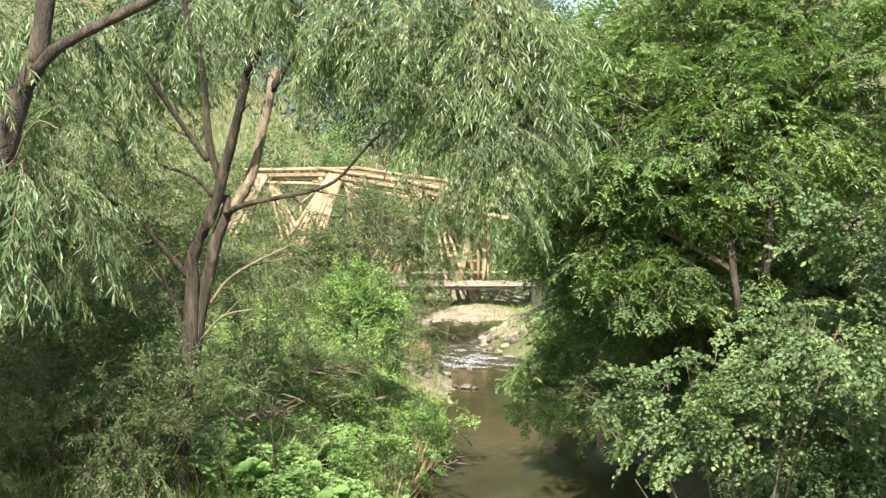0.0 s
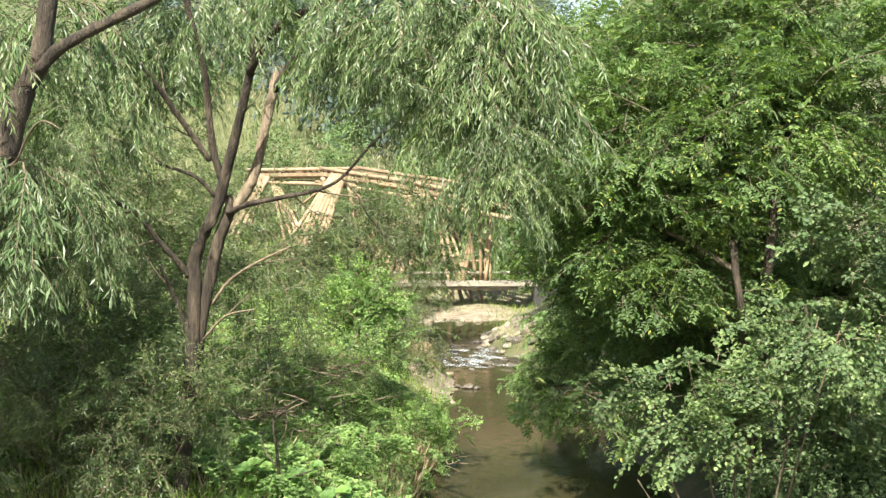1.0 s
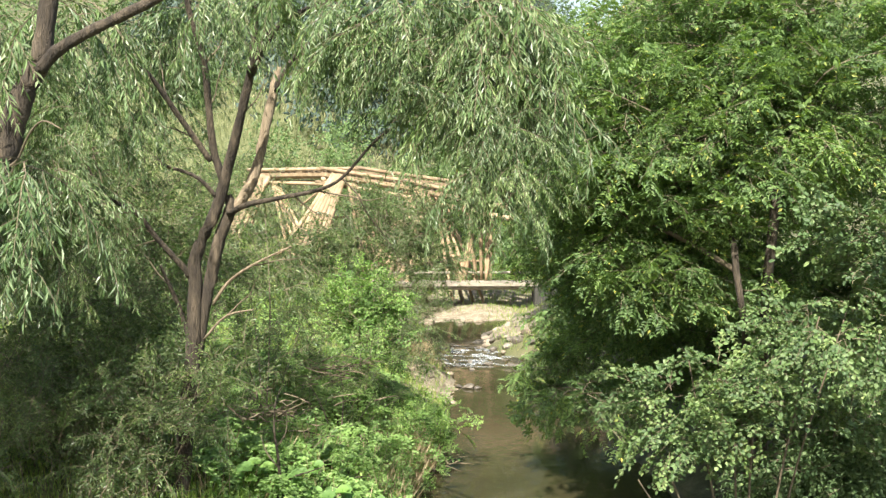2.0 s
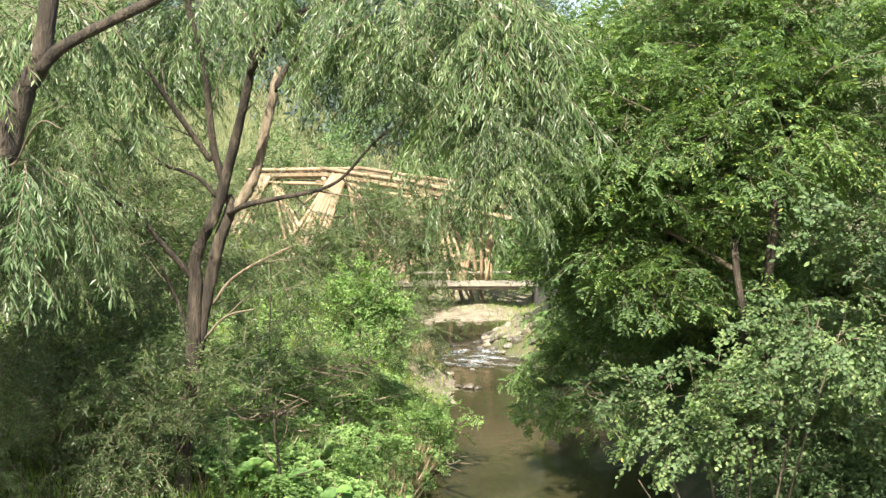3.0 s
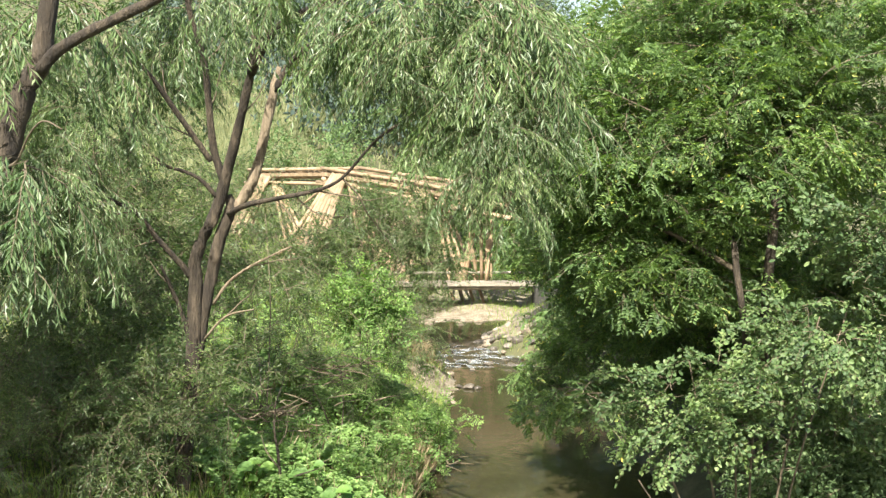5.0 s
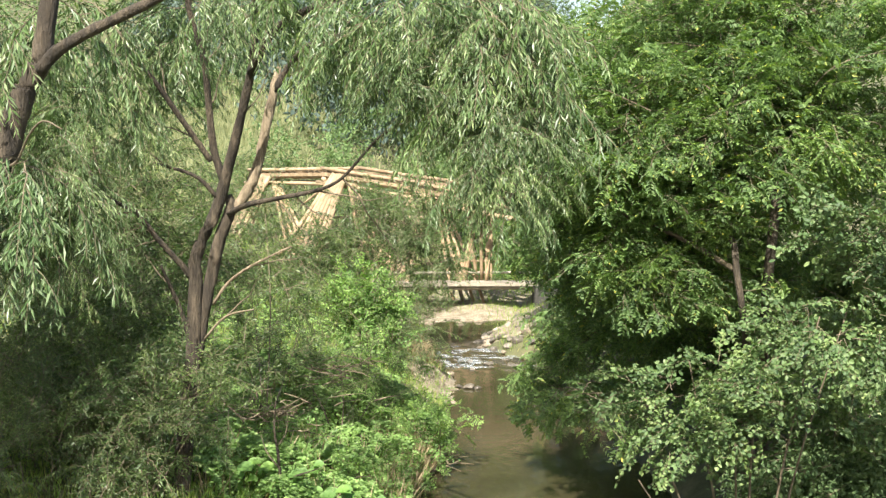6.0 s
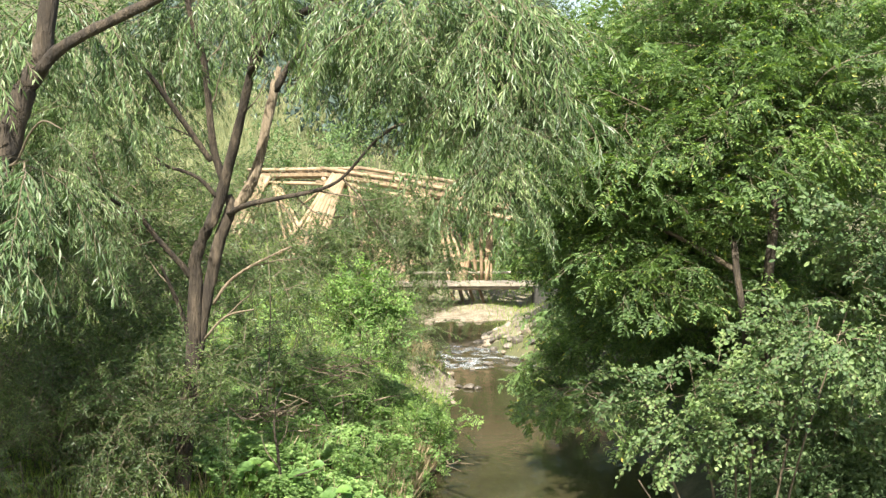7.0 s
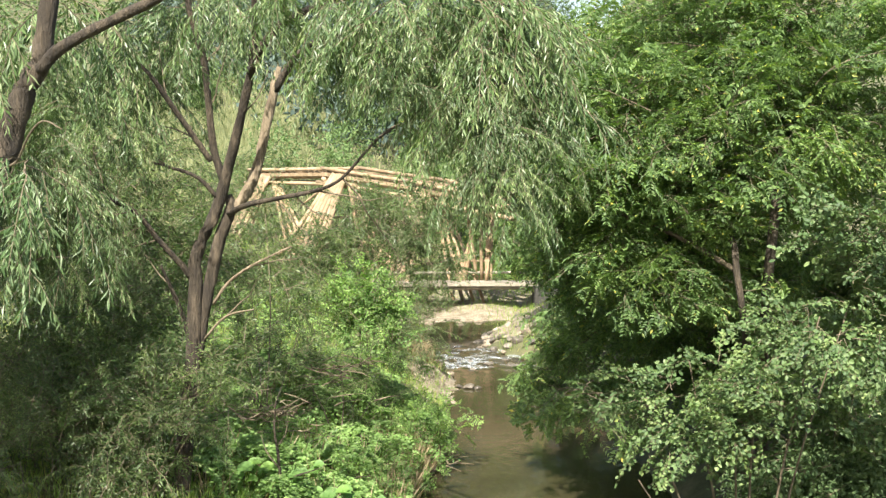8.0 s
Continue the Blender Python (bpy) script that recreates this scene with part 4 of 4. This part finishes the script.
shrub("leafy mixed shrubs on the sunny bank", "bush", OSIER, (-3.41, 23.00, 1.37), [
    ((-4.02, 25.00, 3.97), (0.81, 1.0, 0.64), 55),
    ((-3.08, 27.00, 3.10), (0.88, 1.0, 0.50), 45),
    ((-3.80, 26.00, 5.07), (0.84, 1.2, 0.84), 60),
    ((-3.76, 22.00, 3.19), (0.61, 0.8, 0.41), 30)], 104, (0.8, 1.2))
shrub("bright green elder shrub in full sun", "bush", FRESH, (-1.83, 27.00, 1.43), [
    ((-1.88, 27.00, 3.54), (0.55, 0.6, 0.42), 110),
    ((-1.67, 26.50, 2.67), (0.49, 0.6, 0.37), 30)], 105, (0.8, 1.2))
shrub("grey-green willow shrubs before the trestle", "bush", OSIER, (-2.56, 38.00, 1.69), [
    ((-2.55, 38.00, 3.65), (1.06, 1.5, 0.97), 90),
    ((-1.52, 39.00, 4.11), (1.27, 1.5, 1.18), 90),
    ((-0.45, 40.00, 3.66), (0.93, 1.2, 1.30), 70),
    ((-5.03, 38.00, 3.65), (0.88, 1.2, 0.71), 50),
    ((-1.93, 40.00, 4.69), (0.74, 1.0, 0.46), 26)], 106, (1.1, 1.7))
scrub = shrub("low shaded alder scrub at the foot of the bank", "bush", ALDER, (6.10, 18.50, 1.58), [
    ((5.84, 17.8, 3.16), (0.58, 0.5, 0.5), 28),
    ((6.32, 17.8, 2.48), (0.41, 0.5, 0.41), 24),
    ((5.5, 18, 2.16), (0.5, 0.5, 0.33), 22),
    ((4.88, 18.2, 1.94), (0.42, 0.5, 0.25), 14)], 117, (0.7, 1.1))
inner_foliage(scrub, scrub.location, [((6.3, 18.2, 1.95), (1.2, 0.6, 0.8), 9000), ((5.2, 18.6, 1.5), (0.8, 0.6, 0.5), 3500), ((7.0, 19.6, 3.0), (0.9, 0.6, 1.2), 6000)], 118, M_ALDER, 0.085)
shrub("thin willow shrub hanging over the pool", "bush", OSIER, (-1.42, 36.00, -0.25), [
    ((-1.08, 36.00, 1.96), (0.75, 1.0, 1.17), 70),
    ((-1.50, 34.00, 0.96), (0.71, 1.0, 0.95), 60)], 107, (0.8, 1.2), (-20, 40))
shrub("low sunlit bank scrub with narrow leaves", "bush", OSIER, (-2.09, 24.00, 0.67), [
    ((-2.75, 24.50, 2.0), (0.8, 0.8, 0.39), 26),
    ((-1.49, 26.50, 1.35), (0.7, 0.8, 0.36), 22),
    ((-2.25, 26.00, 2.13), (0.97, 0.8, 0.42), 36)], 108, (0.7, 1.0))
shrub("bright bank bush leaning out over the brown water", "bush", FRESH, (-0.17, 25.80, 0.07), [
    ((-0.11, 26.00, 0.83), (0.39, 0.5, 0.30), 44),
    ((-0.71, 25.50, 0.82), (0.59, 0.6, 0.41), 44)], 109, (0.6, 0.9))
shrub("fresh green nettles and weeds on the bank", "weeds", FRESH, (-2.18, 20.50, 0.80), [
    ((-2.95, 20.50, 1.5), (0.57, 0.5, 0.25), 20),
    ((-2.12, 20.30, 1.15), (0.74, 0.6, 0.22), 20),
    ((-1.29, 22.00, 0.77), (0.71, 0.6, 0.31), 40)], 110, (0.6, 1.0), (-5, 30), name="weed_patch")
shrub("bright low weeds and young shoots on the sunny bank", "weeds", FRESH, (-1.93, 25.00, 1.13), [
    ((-3.39, 21.50, 1.75), (0.60, 0.8, 0.2), 14),
    ((-2.54, 22.00, 1.45), (0.71, 0.8, 0.2), 14),
    ((-1.60, 23.50, 1.1), (0.76, 0.8, 0.22), 18),
    ((-0.94, 27.00, 1.17), (0.63, 1.0, 0.38), 36),
    ((-0.50, 24.20, 0.50), (0.56, 0.6, 0.34), 40)], 116, (0.5, 0.85), (-5, 35), name="weed_patch")
shrub("willow bushes on the far shore of the pool", "bush", OSIER, (-1.15, 50.00, 0.01), [
    ((-1.03, 50.00, 0.95), (0.93, 1.2, 0.93), 50),
    ((-1.89, 48.00, 0.74), (1.11, 1.2, 1.00), 50)], 111, (1.0, 1.5))
# Added largely out of sight to keep sky out of the water's reflection.
shrub("tall leafy tree added behind the bridges to darken the water", "tree", LOCUST, (4.17, 61.00, -0.96), [
    ((1.32, 62.00, 7.86), (2.01, 2.0, 3.17), 42),
    ((3.26, 61.00, 10.64), (1.70, 2.0, 2.55), 36),
    ((4.89, 60.00, 7.00), (2.51, 2.0, 3.62), 50),
    ((7.64, 60.00, 8.66), (2.51, 2.0, 4.18), 46)], 115, (2.2, 3.2), name="locust_tree")
shrub("leafy trees behind the footbridge", "bush", LOCUST, (4.09, 56.00, -0.83), [
    ((3.03, 57.50, 3.9), (1.56, 2.0, 1.3), 44),
    ((5.6, 56.00, 3.4), (1.7, 2.0, 2.0), 44),
    ((1.84, 60.00, 3.67), (1.67, 2.0, 1.67), 36)], 112, (1.5, 2.2))


shrub("hazy thicket along the meadow behind the willows", "bush", OSIER, (-9.02, 33.00, 2.38), [
    ((-11.12, 32.00, 3.43), (1.93, 1.5, 1.49), 39),
    ((-9.15, 33.00, 3.32), (1.84, 1.5, 1.53), 39),
    ((-7.21, 34.00, 3.20), (1.74, 1.5, 1.42), 39),
    ((-5.94, 36.00, 3.66), (1.34, 1.5, 1.34), 32),
    ((-12.33, 40.00, 5.52), (2.79, 1.5, 1.67), 39),
    ((-9.89, 44.00, 5.17), (2.04, 1.5, 1.23), 26)], 113, (1.4, 2.1))
shrub("sunlit hedge of young trees behind the trestle", "bush", OSIER, (-5.82, 68.00, 2.59), [
    ((-12.47, 70.00, 4.41), (2.60, 2.0, 1.62), 50),
    ((-8.34, 68.00, 3.86), (2.21, 2.0, 1.42), 50),
    ((-4.48, 67.00, 3.59), (2.18, 2.0, 1.40), 50),
    ((-0.74, 66.00, 3.03), (2.14, 2.0, 1.53), 50),
    ((2.33, 66.00, 2.72), (2.14, 2.0, 1.84), 50)], 114, (2.0, 3.0))


# ---- low growth and dead wood on the bank ----
def ground_cover():
    """Low leaves on the rounded tops of nettle clumps, thinner away from the sunny bank."""
    g = np.random.default_rng(86)
    n = 62000
    near = g.random(n) < 0.72
    x = np.where(near, g.uniform(-4.2, 0.3, n), g.uniform(-8.5, -1.0, n))
    y = np.where(near, g.uniform(18.3, 29, n), g.uniform(18, 42, n))
    z = ground_z(x, y)
    cx, cy, ch = g.uniform(-8.5, 0.2, 520), g.uniform(18, 42, 520), g.uniform(0.2, 0.75, 520)
    cr = g.uniform(0.3, 0.7, 520)
    top, gx_, gy_ = np.full(n, 0.06), np.zeros(n), np.zeros(n)
    for a, b, h, r in zip(cx, cy, ch, cr):
        q = 1 - ((x - a) ** 2 + (y - b) ** 2) / r ** 2
        q = h * np.sqrt(np.clip(q, 0, 1))
        up = q > top
        top, gx_, gy_ = np.where(up, q, top), np.where(up, (x - a) / r, gx_), np.where(up, (y - b) / r, gy_)
    keep = z > 0.06
    x, y, z, top, gx_, gy_ = x[keep], y[keep], z[keep], top[keep], gx_[keep], gy_[keep]
    n = len(x)
    base = np.stack([x, y, z + top * (1 - 0.2 * g.random(n) ** 2)], 1)
    a = g.uniform(0, 6.283, n)
    way = np.stack([np.cos(a) + gx_, np.sin(a) + gy_, g.normal(0.0, 0.2, n)], 1)
    up = np.stack([gx_ * 0.6, gy_ * 0.6 - 0.5, np.full(n, 0.9)], 1) + g.standard_normal((n, 3)) * 0.22
    v, f = leaf_geometry(base, way, up, g.uniform(0.06, 0.13, n), g.uniform(0.035, 0.07, n), 0.15)
    tagged(new("ground_cover", mesh_of("ground_cover", v.tolist(), f.tolist(), [M_NETTLE])), "bright green nettles and young shoots covering the bank", "weeds", kind="stuff")


ground_cover()


def butterbur(x, y, seed):
    """Large round leaves on stalks."""
    g = np.random.default_rng(seed)
    z = float(ground_z(x, y))
    t = thing("butterbur", (x, y, z), "low plant with broad round pale green leaves", "plant", "broad-leaved plants")
    for k in range(7):
        a, r, h = g.uniform(0, 6.28), g.uniform(0.08, 0.4), g.uniform(0.3, 0.6)
        top = np.array([math.cos(a) * r, math.sin(a) * r, h])
        sv, sf = tube([(0, 0, 0), tuple(top * np.array([0.5, 0.5, 0.7])), tuple(top)], [0.008, 0.007, 0.005], 5, smooth_steps=2)
        stalk = part_mesh("stalk", mesh_of("stalk", sv.tolist(), sf, [M_FRESH], True), t)
        size, rim = g.uniform(0.08, 0.15), []
        for j in range(12):
            b = j / 12 * 6.283
            q = size * (1 - (0.45 if j == 0 else 0)) * (1 + 0.06 * g.normal())
            rim.append((top[0] + math.cos(b) * q, top[1] + math.sin(b) * q - 0.03, top[2] + 0.3 * q * math.sin(b) - 0.03 * math.cos(2 * b)))
        lv = [tuple(top + np.array([0, 0, -0.03]))] + rim
        part_mesh("leaf", mesh_of("leaf", lv, [(0, 1 + j, 1 + (j + 1) % 12) for j in range(12)], [M_FRESH], True), stalk)


for k, (x, y) in enumerate([(-2.6, 19.6), (-2.1, 19.4), (-1.75, 19.8), (-2.35, 20.2), (-2.9, 20.4), (-1.4, 20.2), (-3.1, 19.3), (-1.05, 20.8)]):
    butterbur(x, y, 200 + k)


def dead_sapling():
    base = np.array((-2.65, 19.40, 1.13))
    base[2] = float(ground_z(base[0], base[1])) - 0.05
    t = thing("dead_sapling", base, "small crooked bare sapling among the bank weeds", "sapling")
    limb("trunk", t, base, [tuple(base), (-2.64, 19.40, 1.51), (-2.67, 19.40, 1.98), (-2.73, 19.40, 2.44), (-2.70, 19.40, 2.95)], [0.03, 0.028, 0.024, 0.018, 0.008], M_BARK, 7, 0.08, 301)
    limb("limb", t, base, [(-2.64, 19.40, 1.49), (-2.41, 19.30, 1.68), (-2.18, 19.30, 1.76), (-1.96, 19.20, 1.86)], [0.02, 0.017, 0.013, 0.006], M_BARK, 6, 0.08, 302)
    limb("limb", t, base, [(-2.66, 19.40, 1.79), (-2.86, 19.40, 2.07), (-2.95, 19.40, 2.35)], [0.014, 0.012, 0.006], M_TWIG, 6, 0.08, 303)
    limb("limb", t, base, [(-2.69, 19.40, 2.16), (-2.54, 19.40, 2.39), (-2.52, 19.40, 2.72)], [0.014, 0.012, 0.006], M_TWIG, 6, 0.08, 304)


dead_sapling()


def brushwood(centre, spread, count, seed):
    g = np.random.default_rng(seed)
    c = np.array(centre)
    t = thing("brush_pile", c, "tangle of dry pale sticks lying on the bank", "brushwood", "dry brushwood")
    for k in range(count):
        p = g.standard_normal(3) * np.array(spread)
        a = g.uniform(-0.7, 0.7) + (3.14 if g.random() < 0.5 else 0)
        d = np.array([math.cos(a), math.sin(a) * 0.6, g.normal(0.1, 0.3)]) * g.uniform(0.25, 0.6)
        r = g.uniform(0.006, 0.018)
        v, f = tube([tuple(p), tuple(p + d * 0.5 + g.standard_normal(3) * 0.04), tuple(p + d)], [r, r * 0.8, r * 0.4], 5, smooth_steps=2)
        part_mesh("stick", mesh_of("stick", v.tolist(), f, [M_PALEBARK if k % 3 else M_TWIG], True), t)


brushwood((-3.1, 21.2, 2.3), (0.5, 0.3, 0.16), 70, 311)
brushwood((-2.2, 24.6, 2.45), (0.42, 0.3, 0.12), 44, 312)
brushwood((-0.85, 37.00, 0.42), (0.35, 0.5, 0.3), 34, 313)
brushwood((-0.23, 26.00, 0.14), (0.25, 0.3, 0.12), 30, 314)
brushwood((2.50, 44.00, 0.01), (0.5, 0.5, 0.15), 30, 315)

# ---- grass ----
def grass(name, label, seed, patches, material, tall, wide=(0.008, 0.02)):
    g = np.random.default_rng(seed)
    B, D, U, L, Wd = [], [], [], [], []
    for x0, x1, y0, y1, n in patches:
        x, y = g.uniform(x0, x1, n), g.uniform(y0, y1, n)
        keep = ground_z(x, y) > 0.04
        x, y = x[keep], y[keep]
        n = len(x)
        B.append(np.stack([x, y, ground_z(x, y) - 0.02], 1))
        D.append(np.stack([g.normal(size=n) * 0.35, g.normal(size=n) * 0.35, np.ones(n)], 1))
        U.append(g.standard_normal((n, 3)))
        L.append(g.uniform(*tall, n))
        Wd.append(g.uniform(*wide, n))
    v, f = leaf_geometry(*(np.concatenate(a) for a in (B, D, U, L, Wd)), 0.1)
    tagged(new(name, mesh_of(name, v.tolist(), f.tolist(), [material])), label, "grass", kind="stuff")


grass("bank_grass", "long bright green grass on the river bank", 81, [(-9, 0.3, 16, 30, 22000), (-6, 0.3, 30, 46, 10000), (-14, -4, 26, 48, 8000), (-12, 8, 49.3, 64, 16000), (1.8, 8, 40, 60, 7000)], M_GRASS, (0.15, 0.42))
grass("meadow_grass", "pale green meadow grass on the lower slope, greyed for haze", 82, [(-40, 8, 60, 120, 22000), (-24, -9, 66, 96, 30000)], M_HAY, (0.4, 0.9), (0.06, 0.12))
grass("dry_grass", "dry straw-coloured stalks on the bank", 83, [(-1.2, 0.2, 22, 27, 1500), (-0.9, 0.1, 24.3, 26, 900), (-4, -1, 18, 26, 400), (-1.3, -0.3, 36, 41, 1300)], M_STRAW, (0.25, 0.8))


# ---- foam and wavelets on the riffle ----
FOAM = []


def foam_mesh(seed):
    g = random.Random(seed)
    v, f, n = [], [], 14
    for i in range(n + 1):
        for j in range(7):
            a, b = i / n * 2 - 1, j / 6 * 2 - 1
            edge = 1 - abs(b) ** 2 - abs(a) ** 3 + 0.5 * noise.noise(Vector((a * 3, b * 2, seed * 3.7)))
            v.append((a * 0.3, b * 0.13 + 0.05 * math.sin(a * 4 + seed), 0.01 * max(edge, -0.8) + 0.01 * noise.noise(Vector((a * 9, b * 5, seed)))))
            if i and j:
                k = i * 7 + j
                f.append((k - 8, k - 7, k, k - 1))
    return mesh_of("foam", v, f, [M_FOAM], True)


FOAMS = [foam_mesh(k) for k in range(5)]


def foam():
    g = random.Random(14)
    for k in range(70):
        y = 39.8 + g.gauss(0, 0.8)
        x = g.uniform(-0.3, 2.9)
        ob = new("foam", FOAMS[k % 5])
        tagged(ob, "white broken water running over the riffle", "foam", "foam on the riffle")
        s = g.uniform(0.5, 1.3)
        ob.scale = (s, s, s)
        FOAM.append((ob, x, y, g.random(), g.uniform(-12, 12)))


foam()


# ---- what moves ----
GUST_T = [0, 0.5, 1.0, 1.5, 2.0, 2.5, 3.0, 3.5, 4.0, 4.5, 5.0, 5.5, 6.0, 6.5, 7.0, 7.5, 8.0]
GUST = [0.3, 0.1, 0.0, -0.4, -0.1, 0.2, 0.2, 0.0, -0.6, -0.7, 0.0, 0.5, 0.7, 1.1, 0.9, 0.9, 1.2]
GUST_WEST = [0.0, 0.5, 0.0, 0.6, 0.2, -0.2, -0.4, 0.4, 0.8, -0.1, -0.4, 0.3, 0.4, 0.1, -0.6, -1.0, -1.0]


def motions():
    times = [0.4 * k for k in range(21)]
    for ob, amp, phase, place in SWAYING:
        rest = ob.rotation_quaternion.to_matrix().to_4x4()
        at_rest = Matrix.Translation(ob.location)
        period = 1.5 + 0.9 * (phase / 6.28)
        rows = []
        for t in times:
            gust = float(np.interp(t - 0.1 * math.sin(phase), GUST_T, GUST_WEST if place.x < -2.6 else GUST))
            a = amp * (0.8 * gust + 0.45 * math.sin(6.283 * t / period + phase))
            b = amp * 0.5 * math.sin(6.283 * t / (period * 1.27) + phase * 2)
            rows.append((t, at_rest @ pose(0, 0, 0, b, -a, 0.4 * b) @ rest))
        walk(ob, rows)
    for ob, x, y, phase, turn in FOAM:
        rows = []
        for k in range(33):
            t = 0.25 * k
            s = math.sin(6.283 * (t * 0.9 + phase))
            q = math.sin(6.283 * (t * 1.37 + phase * 3))
            yy = y - 0.12 * s
            xx = x + 0.05 * q
            rows.append((t, pose(xx, yy, float(riffle_step(xx, yy)) + 0.012 + 0.018 * q, 8 * s, 5 * q, turn + 6 * q)))
        walk(ob, rows)


motions()
